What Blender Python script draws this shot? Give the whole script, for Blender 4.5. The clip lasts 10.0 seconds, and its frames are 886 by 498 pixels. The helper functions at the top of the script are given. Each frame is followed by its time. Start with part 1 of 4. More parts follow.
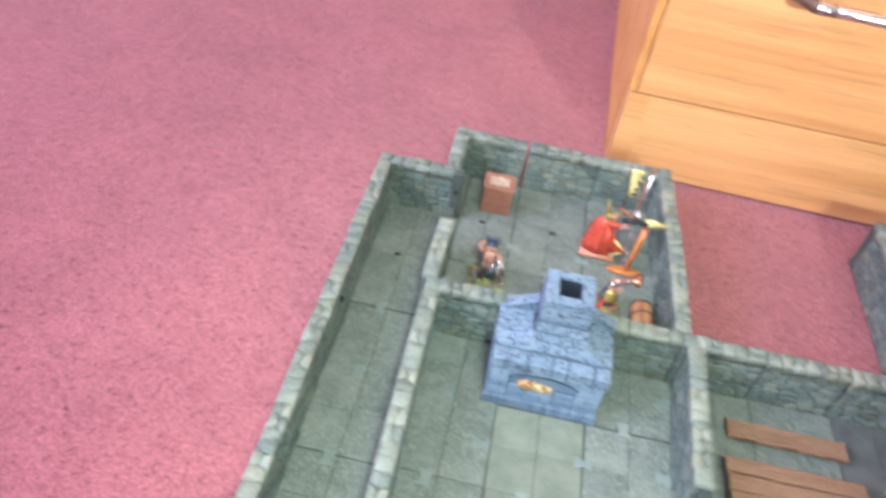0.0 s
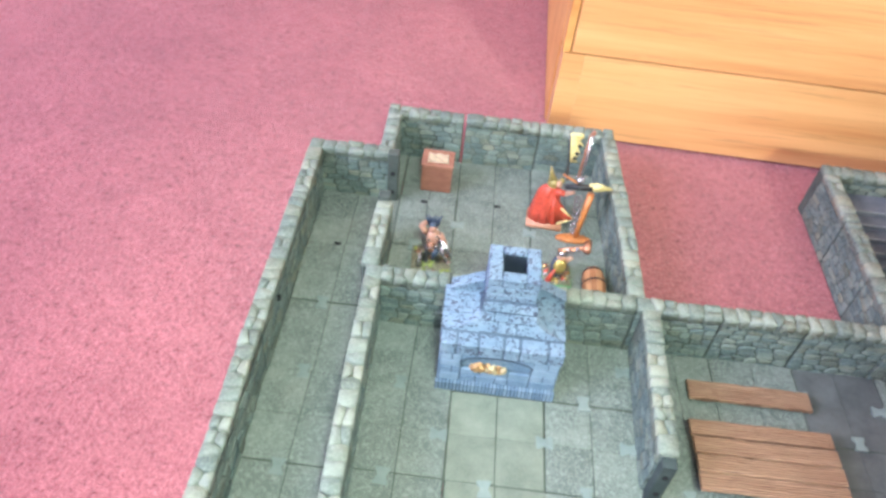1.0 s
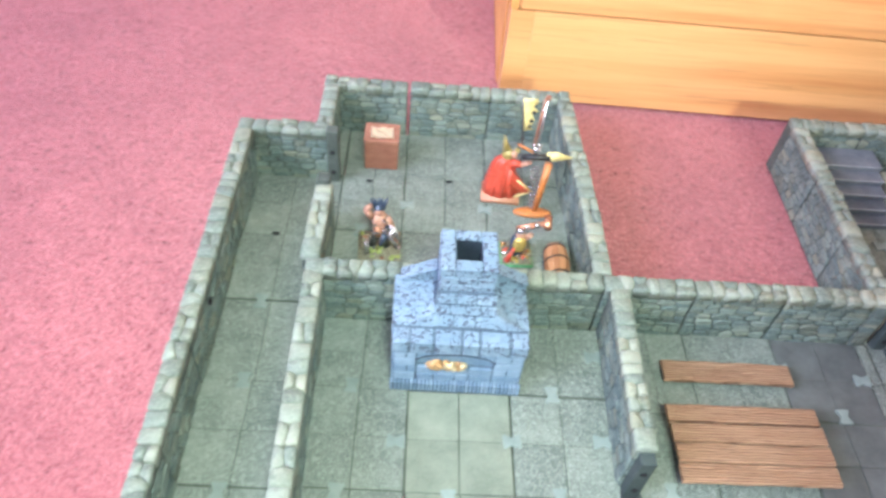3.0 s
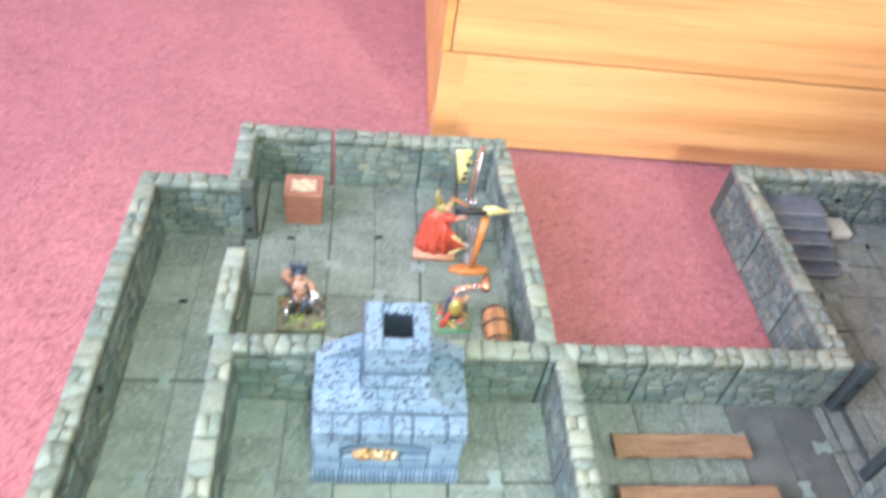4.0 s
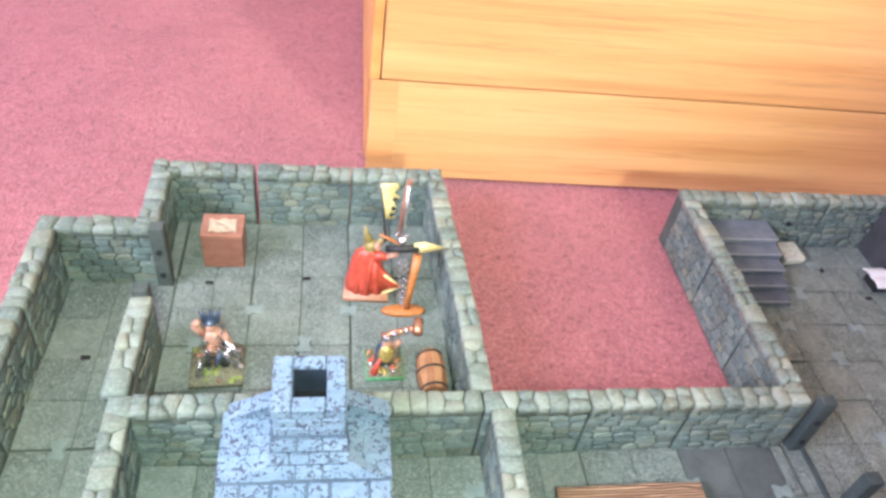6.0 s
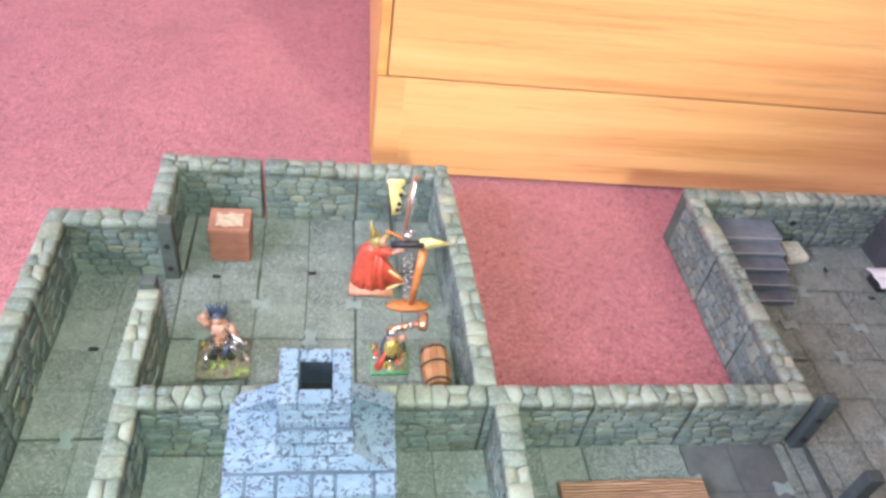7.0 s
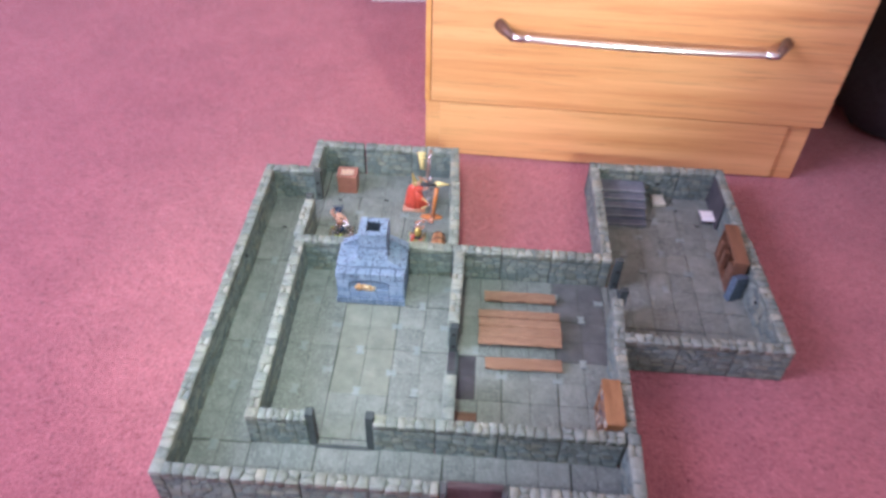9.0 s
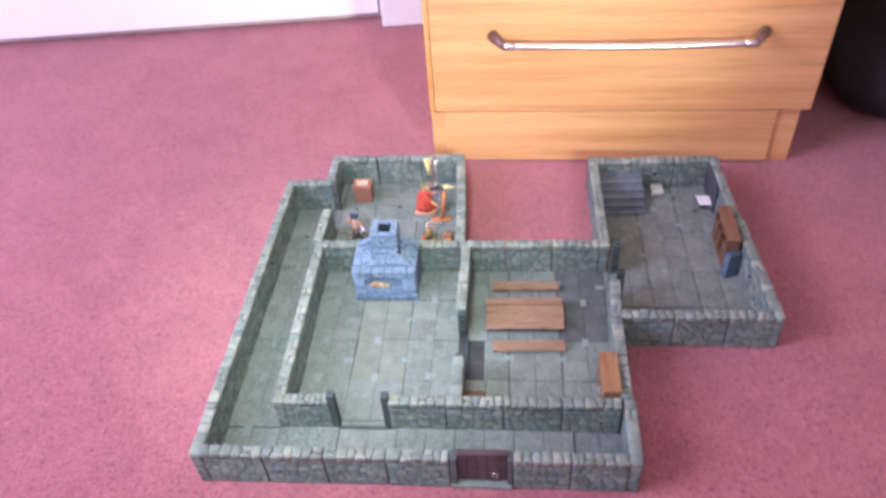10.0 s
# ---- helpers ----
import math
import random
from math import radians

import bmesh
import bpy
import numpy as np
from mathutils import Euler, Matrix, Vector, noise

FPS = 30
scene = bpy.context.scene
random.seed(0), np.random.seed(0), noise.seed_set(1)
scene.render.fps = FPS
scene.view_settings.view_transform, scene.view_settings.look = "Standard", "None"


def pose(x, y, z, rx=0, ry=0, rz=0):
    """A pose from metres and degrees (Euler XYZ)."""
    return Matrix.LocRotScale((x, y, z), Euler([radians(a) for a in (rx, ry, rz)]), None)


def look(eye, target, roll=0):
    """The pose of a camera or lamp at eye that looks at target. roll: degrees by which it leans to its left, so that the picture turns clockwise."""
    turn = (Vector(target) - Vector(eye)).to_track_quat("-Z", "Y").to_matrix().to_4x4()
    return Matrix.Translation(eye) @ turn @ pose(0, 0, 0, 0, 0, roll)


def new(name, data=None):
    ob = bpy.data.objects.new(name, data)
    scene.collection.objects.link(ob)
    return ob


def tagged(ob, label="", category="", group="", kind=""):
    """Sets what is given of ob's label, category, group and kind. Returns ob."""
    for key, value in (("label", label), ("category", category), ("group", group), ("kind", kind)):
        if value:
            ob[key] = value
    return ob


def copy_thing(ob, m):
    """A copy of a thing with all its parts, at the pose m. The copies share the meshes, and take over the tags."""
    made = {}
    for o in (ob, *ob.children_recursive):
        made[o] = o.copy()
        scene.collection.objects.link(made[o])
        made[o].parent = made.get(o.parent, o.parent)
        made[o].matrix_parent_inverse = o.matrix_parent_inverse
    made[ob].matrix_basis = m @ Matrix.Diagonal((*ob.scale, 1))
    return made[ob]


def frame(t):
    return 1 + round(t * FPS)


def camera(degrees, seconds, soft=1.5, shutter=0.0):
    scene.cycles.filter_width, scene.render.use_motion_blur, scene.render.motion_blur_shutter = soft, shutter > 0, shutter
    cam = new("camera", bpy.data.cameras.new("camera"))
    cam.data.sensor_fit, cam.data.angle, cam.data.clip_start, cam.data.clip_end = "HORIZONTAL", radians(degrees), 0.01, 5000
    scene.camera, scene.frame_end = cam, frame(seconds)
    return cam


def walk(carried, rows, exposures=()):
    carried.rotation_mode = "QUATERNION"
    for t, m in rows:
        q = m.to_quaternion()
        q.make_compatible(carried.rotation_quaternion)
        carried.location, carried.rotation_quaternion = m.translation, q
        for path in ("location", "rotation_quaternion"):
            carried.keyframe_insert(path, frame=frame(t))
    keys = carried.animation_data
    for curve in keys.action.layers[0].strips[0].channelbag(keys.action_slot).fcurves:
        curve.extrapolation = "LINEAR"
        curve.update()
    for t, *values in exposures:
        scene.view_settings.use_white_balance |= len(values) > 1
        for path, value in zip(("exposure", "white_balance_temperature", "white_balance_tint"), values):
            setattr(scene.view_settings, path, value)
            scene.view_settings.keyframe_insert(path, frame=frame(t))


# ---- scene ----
cam = camera(62.4, 10.0, soft=3.0, shutter=0.9)
PATH = [
    (0, (-0.0367, -0.2176, 0.5232), (-0.0959, 0.5027, -0.1679), 9.06),
    (0.5, (-0.0013, -0.2222, 0.5190), (-0.0428, 0.4941, -0.1776), 7.16),
    (1, (-0.0163, -0.1902, 0.5068), (-0.0247, 0.5167, -0.2006), 6.40),
    (1.5, (-0.0174, -0.1850, 0.5068), (-0.0334, 0.5103, -0.2117), 5.04),
    (2, (-0.0074, -0.1714, 0.5016), (-0.0207, 0.5087, -0.2314), 4.68),
    (3.5, (-0.0036, -0.1111, 0.4677), (0.0844, 0.5600, -0.2684), 8.24),
    (4, (0.0061, -0.0790, 0.4580), (0.1280, 0.6212, -0.2455), 9.49),
    (4.5, (0.0215, -0.0590, 0.4493), (0.1629, 0.6540, -0.2376), 9.42),
    (5, (0.0365, -0.0476, 0.4420), (0.1952, 0.6752, -0.2306), 9.62),
    (5.5, (0.0417, -0.0438, 0.4390), (0.2037, 0.6785, -0.2334), 9.58),
    (7, (0.0399, -0.0489, 0.4406), (0.1965, 0.6721, -0.2343), 9.83),
    (7.5, (0.0305, -0.0613, 0.4591), (0.1703, 0.6282, -0.2515), 11.14),
    (8, (0.0624, -0.1755, 0.5882), (0.1450, 0.5078, -0.1373), 9.46),
    (8.5, (0.1098, -0.3900, 0.7208), (0.0933, 0.3198, 0.0165), 3.62),
    (9, (0.1604, -0.5460, 0.7849), (0.1337, 0.1782, 0.0958), 2.20),
    (9.5, (0.1938, -0.6088, 0.8087), (0.1249, 0.1450, 0.1552), -1.18),
    (10, (0.2219, -0.6303, 0.8094), (0.1330, 0.1119, 0.1451), -4.69),
]
walk(cam, [(t, look(eye, target, roll)) for t, eye, target, roll in PATH], exposures=[(0.0, -0.22, 6000, -9), (0.6, -0.08, 5950, -12), (2.2, 0.02, 5950, -14), (3.4, 0.16, 6000, -15), (5.6, 0.19, 6050, -13), (7.0, 0.06, 6200, -11), (7.5, 0.06, 6200, -11), (8.0, -0.32, 6150, -1), (8.5, -0.40, 5980, 4), (9.0, -0.33, 5780, 3), (9.5, -0.23, 5700, 2), (10.0, -0.16, 5720, 2)])

# ---- world and lights ----
world = bpy.data.worlds.new("world")
scene.world = world
world.use_nodes = True
wt = world.node_tree
wt.nodes.clear()
wo = wt.nodes.new("ShaderNodeOutputWorld")
wb = wt.nodes.new("ShaderNodeBackground")
ws = wt.nodes.new("ShaderNodeTexSky")
ws.sky_type, ws.sun_disc = "NISHITA", False
ws.sun_elevation, ws.sun_rotation = radians(35), radians(250)
wb.inputs["Strength"].default_value = 0.12
wt.links.new(ws.outputs[0], wb.inputs[0])
wt.links.new(wb.outputs[0], wo.inputs[0])


def lamp(name, kind, place, target, power, colour, **more):
    data = bpy.data.lights.new(name, kind)
    data.energy, data.color = power, colour
    for key, value in more.items():
        if key == "size":
            data.size = value
        elif key == "size_y":
            data.shape, data.size_y = "RECTANGLE", value
        elif key == "radius":
            data.shadow_soft_size = value
        elif key == "cone":
            data.spot_size = radians(value)
        elif key == "blend":
            data.spot_blend = value
    ob = new(name, data)
    ob.matrix_world = look(place, target)
    return ob


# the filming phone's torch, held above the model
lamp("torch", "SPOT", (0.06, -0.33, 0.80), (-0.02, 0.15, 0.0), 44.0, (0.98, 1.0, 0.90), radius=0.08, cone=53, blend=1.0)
# unseen lamp low to the side of the model, turned towards the chest; placed by the shadows it throws
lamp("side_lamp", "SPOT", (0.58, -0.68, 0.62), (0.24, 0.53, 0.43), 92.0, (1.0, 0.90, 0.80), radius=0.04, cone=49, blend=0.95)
# daylight in the window opening of the west wall
lamp("window_daylight", "AREA", (-1.86, -0.70, 1.45), (0.0, 0.75, 0.2), 111.0, (0.81, 0.685, 1.0), size=1.3, size_y=1.1)
# unseen fill lamp, added behind the camera's way to lift carpet and walls
lamp("room_fill", "POINT", (0.35, -1.5, 1.85), (0, 0, 0), 20.0, (1.0, 0.91, 0.83), radius=0.09)

# ---- materials ----


def material(name):
    m = bpy.data.materials.new(name)
    m.use_nodes = True
    nt = m.node_tree
    bsdf = nt.nodes["Principled BSDF"]
    return m, nt, bsdf


def node(nt, kind, **inputs):
    n = nt.nodes.new(kind)
    for key, value in inputs.items():
        n.inputs[key.replace("_", " ")].default_value = value
    return n


def ramp(nt, source, stops):
    r = nt.nodes.new("ShaderNodeValToRGB")
    e = r.color_ramp.elements
    e[0].position, e[0].color = stops[0][0], (*stops[0][1], 1)
    e[1].position, e[1].color = stops[-1][0], (*stops[-1][1], 1)
    for p, c in stops[1:-1]:
        x = e.new(p)
        x.color = (*c, 1)
    nt.links.new(source, r.inputs[0])
    return r.outputs[0]


def mix(nt, a, b, factor, how="MIX"):
    m = nt.nodes.new("ShaderNodeMix")
    m.data_type, m.blend_type = "RGBA", how
    for sock, v in ((m.inputs[6], a), (m.inputs[7], b), (m.inputs[0], factor)):
        if isinstance(v, bpy.types.NodeSocket):
            nt.links.new(v, sock)
        elif isinstance(v, tuple):
            sock.default_value = (*v, 1)
        else:
            sock.default_value = v
    return m.outputs[2]


def coords(nt, scale=(1, 1, 1), world_space=False):
    tc = nt.nodes.new("ShaderNodeTexCoord")
    mp = nt.nodes.new("ShaderNodeMapping")
    mp.inputs["Scale"].default_value = scale
    if world_space:
        geo = nt.nodes.new("ShaderNodeNewGeometry")
        nt.links.new(geo.outputs["Position"], mp.inputs[0])
    else:
        nt.links.new(tc.outputs["Object"], mp.inputs[0])
    return mp.outputs[0]


def noise_tex(nt, vec, scale, detail=4.0, rough=0.6):
    n = node(nt, "ShaderNodeTexNoise", Scale=scale, Detail=detail, Roughness=rough)
    nt.links.new(vec, n.inputs["Vector"])
    return n.outputs["Fac"]


def bump(nt, bsdf, height, strength, distance):
    b = node(nt, "ShaderNodeBump", Strength=strength, Distance=distance)
    nt.links.new(height, b.inputs["Height"])
    nt.links.new(b.outputs[0], bsdf.inputs["Normal"])


def rock(name, dark, mid, pale, grain=420.0, rough=0.82, spread=0.5, dust=0.35, hue=0.0, relief=0.0, hew=0.35):
    """Painted cast stone: tone by piece, mottling, a dusting of pale dry-brush."""
    m, nt, bsdf = material(name)
    vec = coords(nt, world_space=True)
    info = nt.nodes.new("ShaderNodeObjectInfo")
    patch = noise_tex(nt, vec, 45.0, 3)
    fine = noise_tex(nt, vec, grain, 6, 0.7)
    math_ = nt.nodes.new("ShaderNodeMath")
    math_.operation = "MULTIPLY_ADD"
    nt.links.new(info.outputs["Random"], math_.inputs[0])
    math_.inputs[1].default_value = spread
    nt.links.new(patch, math_.inputs[2])
    shift = nt.nodes.new("ShaderNodeMath")
    shift.operation = "SUBTRACT"
    nt.links.new(math_.outputs[0], shift.inputs[0])
    shift.inputs[1].default_value = spread * 0.5
    base = ramp(nt, shift.outputs[0], [(0.25, dark), (0.5, mid), (0.78, pale)])
    speck = ramp(nt, fine, [(0.46, (0, 0, 0)), (0.66, (1, 1, 1))])
    scaled = nt.nodes.new("ShaderNodeMath")
    scaled.operation = "MULTIPLY"
    nt.links.new(speck, scaled.inputs[0])
    scaled.inputs[1].default_value = dust
    col = mix(nt, base, tuple(min(1.0, v * 1.25) for v in pale), scaled.outputs[0])
    if hue:
        turn = nt.nodes.new("ShaderNodeMath")
        turn.operation = "MULTIPLY"
        nt.links.new(info.outputs["Random"], turn.inputs[0])
        turn.inputs[1].default_value = 37.0
        part_of = nt.nodes.new("ShaderNodeMath")
        part_of.operation = "FRACT"
        nt.links.new(turn.outputs[0], part_of.inputs[0])
        tint = ramp(nt, part_of.outputs[0], [(0.0, (0.78, 0.95, 1.0)), (0.5, (0.86, 1.0, 0.98)), (0.80, (0.93, 1.0, 0.92)), (0.93, (0.99, 1.0, 0.84)), (1.0, (1.0, 0.95, 0.76))])
        col = mix(nt, col, mix(nt, col, tint, 1.0, "MULTIPLY"), hue)
    nt.links.new(col, bsdf.inputs["Base Color"])
    bsdf.inputs["Roughness"].default_value = rough
    bsdf.inputs["Specular IOR Level"].default_value = 0.3
    if relief:
        coarse = node(nt, "ShaderNodeTexNoise", Scale=150.0, Detail=5.0, Roughness=0.6, Distortion=1.6)
        nt.links.new(vec, coarse.inputs["Vector"])
        bump(nt, bsdf, coarse.outputs["Fac"], relief, 0.0028)
        vein = node(nt, "ShaderNodeTexNoise", Scale=130.0, Detail=2.5, Roughness=0.6, Distortion=2.0)
        nt.links.new(vec, vein.inputs["Vector"])
        line = ramp(nt, vein.outputs["Fac"], [(0.46, (0, 0, 0)), (0.49, (0.85, 0.85, 0.85)), (0.51, (0.85, 0.85, 0.85)), (0.54, (0, 0, 0))])
        nt.links.new(mix(nt, col, tuple(v * 1.35 for v in pale), line), bsdf.inputs["Base Color"])
    else:
        hewn = node(nt, "ShaderNodeTexNoise", Scale=190.0, Detail=5.0, Roughness=0.62, Distortion=0.8)
        nt.links.new(vec, hewn.inputs["Vector"])
        bump(nt, bsdf, mix(nt, hewn.outputs["Color"], fine, 0.3), hew, 0.0026)
    return m


STONE = rock("wall_stone", (0.112, 0.134, 0.130), (0.160, 0.187, 0.175), (0.245, 0.266, 0.236), hue=0.7, dust=0.5, hew=1.0)
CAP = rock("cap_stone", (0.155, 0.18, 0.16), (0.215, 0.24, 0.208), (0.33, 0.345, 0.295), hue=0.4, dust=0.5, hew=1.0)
MORTAR = rock("mortar", (0.055, 0.068, 0.064), (0.080, 0.096, 0.088), (0.115, 0.13, 0.115))
FLAG = rock("flagstone", (0.128, 0.152, 0.138), (0.172, 0.200, 0.182), (0.228, 0.258, 0.232), grain=240.0, spread=0.28, dust=0.10, relief=0.9)
FLAG_GREEN = rock("flagstone_green", (0.150, 0.174, 0.142), (0.196, 0.222, 0.182), (0.25, 0.275, 0.228), spread=0.2, dust=0.2)
FLAG_SLATE = rock("flagstone_slate", (0.074, 0.082, 0.081), (0.102, 0.111, 0.110), (0.14, 0.15, 0.15), spread=0.2, dust=0.15)
SLATE_DARK = rock("slate_dark", (0.036, 0.038, 0.042), (0.052, 0.053, 0.058), (0.078, 0.079, 0.086), spread=0.2, dust=0.1)
STEP = rock("stair_slate", (0.082, 0.096, 0.118), (0.12, 0.138, 0.165), (0.175, 0.195, 0.222), spread=0.45, dust=0.25)
NOSING = rock("stair_edge", (0.17, 0.19, 0.21), (0.23, 0.25, 0.27), (0.30, 0.32, 0.34), spread=0.3, dust=0.4)
FRAME = rock("door_frame", (0.04, 0.054, 0.054), (0.058, 0.075, 0.074), (0.085, 0.102, 0.10), spread=0.2, dust=0.1)
# dark stone, deepened further to put the shade on the posts into its colour
POST_STONE = rock("post_stone", (0.046, 0.057, 0.052), (0.066, 0.080, 0.073), (0.095, 0.11, 0.10), spread=0.2, dust=0.2)
CLIP = rock("clip_putty", (0.18, 0.222, 0.212), (0.23, 0.28, 0.266), (0.29, 0.335, 0.317), spread=0.2, dust=0.1)
GAP = rock("tile_edge", (0.055, 0.066, 0.055), (0.078, 0.090, 0.077), (0.11, 0.125, 0.106))
BLUE = rock("blue_brick", (0.13, 0.195, 0.29), (0.185, 0.26, 0.365), (0.26, 0.34, 0.45), spread=0.35, dust=0.3)
# dark wash of the arch line, and painted shade for the flue walls
BLUE_WASH_SHADE = rock("blue_wash_shade", (0.012, 0.017, 0.028), (0.02, 0.028, 0.045), (0.035, 0.046, 0.07))
BLUE_JOINT = rock("blue_joint", (0.055, 0.078, 0.115), (0.085, 0.118, 0.165), (0.12, 0.16, 0.215))


def speckled_blue():
    """Pale blue cast plaster with dark wash left in the pits."""
    m, nt, bsdf = material("blue_speckled")
    vec = coords(nt, world_space=True)
    worm = node(nt, "ShaderNodeTexNoise", Scale=360.0, Detail=1.5, Roughness=0.5, Distortion=1.3)
    nt.links.new(vec, worm.inputs["Vector"])
    pits = worm.outputs["Fac"]
    cloud = noise_tex(nt, vec, 60.0, 3)
    group = noise_tex(nt, vec, 110.0, 2)
    base = ramp(nt, cloud, [(0.3, (0.165, 0.24, 0.335)), (0.7, (0.25, 0.335, 0.44))])
    dash = ramp(nt, pits, [(0.41, (1, 1, 1)), (0.46, (0, 0, 0))])
    crowd = ramp(nt, group, [(0.36, (0, 0, 0)), (0.48, (1, 1, 1))])
    mask = mix(nt, dash, crowd, 1.0, "MULTIPLY")
    nt.links.new(mix(nt, base, (0.062, 0.072, 0.112), mask), bsdf.inputs["Base Color"])
    bsdf.inputs["Roughness"].default_value = 0.75
    bump(nt, bsdf, pits, 0.7, 0.0012)
    return m


BLUE_SPECK = speckled_blue()


def ridged_plank():
    """Brown-painted casting of rough-sawn boards: wavy ridges along x, dark wash between them."""
    m, nt, bsdf = material("table_plank")
    vec = coords(nt, (0.22, 1, 1))
    info = nt.nodes.new("ShaderNodeObjectInfo")
    add = nt.nodes.new("ShaderNodeVectorMath")
    add.operation = "MULTIPLY_ADD"
    nt.links.new(info.outputs["Random"], add.inputs[0])
    add.inputs[1].default_value = (0.3, 0.7, 0.5)
    nt.links.new(vec, add.inputs[2])
    wave = node(nt, "ShaderNodeTexWave", Scale=150.0, Distortion=4.0, Detail=2.0, **{"Detail Scale": 1.6})
    wave.bands_direction = "Y"
    nt.links.new(add.outputs[0], wave.inputs["Vector"])
    tone = noise_tex(nt, add.outputs[0], 130.0, 4)
    top = ramp(nt, tone, [(0.3, (0.36, 0.205, 0.125)), (0.7, (0.52, 0.335, 0.215))])
    wash = ramp(nt, wave.outputs["Fac"], [(0.06, (0.85, 0.85, 0.85)), (0.42, (0, 0, 0))])
    nt.links.new(mix(nt, top, (0.12, 0.062, 0.038), wash), bsdf.inputs["Base Color"])
    bsdf.inputs["Roughness"].default_value = 0.6
    bump(nt, bsdf, wave.outputs["Fac"], 0.9, 0.0012)
    return m


def wood(name, dark, pale, scale, stretch, rough=0.45, plank_random=0.25, coat=0.0, local=True, gloss=0.5, lines=0.0):
    """Timber whose grain runs along x."""
    m, nt, bsdf = material(name)
    vec = coords(nt, (stretch, 1, 1), world_space=not local)
    info = nt.nodes.new("ShaderNodeObjectInfo")
    add = nt.nodes.new("ShaderNodeVectorMath")
    add.operation = "MULTIPLY_ADD"
    nt.links.new(info.outputs["Random"], add.inputs[0])
    add.inputs[1].default_value = (3.1, 7.7, 5.3)
    nt.links.new(vec, add.inputs[2])
    big = noise_tex(nt, add.outputs[0], scale, 3, 0.55)
    fine = noise_tex(nt, add.outputs[0], scale * 6, 4, 0.7)
    both = nt.nodes.new("ShaderNodeMath")
    both.operation = "MULTIPLY_ADD"
    nt.links.new(fine, both.inputs[0])
    both.inputs[1].default_value = 0.45
    nt.links.new(big, both.inputs[2])
    tone = nt.nodes.new("ShaderNodeMath")
    tone.operation = "MULTIPLY_ADD"
    nt.links.new(info.outputs["Random"], tone.inputs[0])
    tone.inputs[1].default_value = plank_random
    nt.links.new(both.outputs[0], tone.inputs[2])
    off = 0.5 * plank_random
    mid = tuple(0.5 * (a + b) for a, b in zip(dark, pale))
    col = ramp(nt, tone.outputs[0], [(0.50 + off, dark), (0.70 + off, mid), (0.92 + off, pale)])
    if lines:
        stripe = node(nt, "ShaderNodeTexNoise", Scale=scale * 3.2, Detail=5.0, Roughness=0.7, Distortion=0.5)
        nt.links.new(add.outputs[0], stripe.inputs["Vector"])
        thin = ramp(nt, stripe.outputs["Fac"], [(0.36, tuple(1 - lines for _ in range(3))), (0.45, (1, 1, 1)), (0.60, (1, 1, 1)), (0.7, (1, 1, 1))])
        col = mix(nt, col, mix(nt, col, thin, 1.0, "MULTIPLY"), 1.0)
    nt.links.new(col, bsdf.inputs["Base Color"])
    bsdf.inputs["Roughness"].default_value = rough
    bsdf.inputs["Coat Weight"].default_value, bsdf.inputs["Coat Roughness"].default_value = coat, 0.38
    bsdf.inputs["Coat IOR"].default_value = 1.65
    bsdf.inputs["Specular IOR Level"].default_value = gloss
    bump(nt, bsdf, fine, 0.25, 0.0008)
    return m


CHEST_WOOD = wood("chest_veneer", (0.56, 0.262, 0.092), (0.75, 0.432, 0.184), 46.0, 0.040, rough=0.34, plank_random=0.06, gloss=0.6, coat=1.0, lines=0.22)
CHEST_EDGE = wood("chest_edge", (0.50, 0.225, 0.068), (0.68, 0.37, 0.13), 26.0, 0.07, rough=0.45, plank_random=0.06)
PLANK = ridged_plank()
CASE_TAN = wood("bookcase_tan", (0.22, 0.105, 0.045), (0.38, 0.205, 0.095), 90.0, 0.25, rough=0.5, plank_random=0.15)
CASE = wood("bookcase_wood", (0.112, 0.055, 0.033), (0.20, 0.10, 0.058), 90.0, 0.25, rough=0.5, plank_random=0.15)
DARK_WOOD = wood("door_wood", (0.042, 0.028, 0.031), (0.085, 0.058, 0.062), 120.0, 0.2, rough=0.55, plank_random=0.25)
BARREL = wood("barrel_stave", (0.33, 0.15, 0.07), (0.50, 0.255, 0.13), 110.0, 0.3, rough=0.5, plank_random=0.3)
BOX_BROWN = wood("box_brown", (0.10, 0.055, 0.035), (0.20, 0.11, 0.07), 110.0, 0.3, rough=0.6, plank_random=0.2)
BOX_RED = wood("box_red", (0.22, 0.092, 0.06), (0.37, 0.175, 0.122), 100.0, 0.4, rough=0.45, plank_random=0.2)


def plain(name, colour, rough=0.5, metal=0.0, vary=0.25, scale=250.0, coat=0.0, deep=0.0006):
    m, nt, bsdf = material(name)
    vec = coords(nt, world_space=True)
    n = noise_tex(nt, vec, scale, 4)
    low, high = tuple(v * (1 - vary) for v in colour), tuple(min(1, v * (1 + vary)) for v in colour)
    nt.links.new(ramp(nt, n, [(0.3, low), (0.7, high)]), bsdf.inputs["Base Color"])
    bsdf.inputs["Roughness"].default_value, bsdf.inputs["Metallic"].default_value = rough, metal
    bsdf.inputs["Coat Weight"].default_value = coat
    bump(nt, bsdf, n, 0.3, deep)
    return m


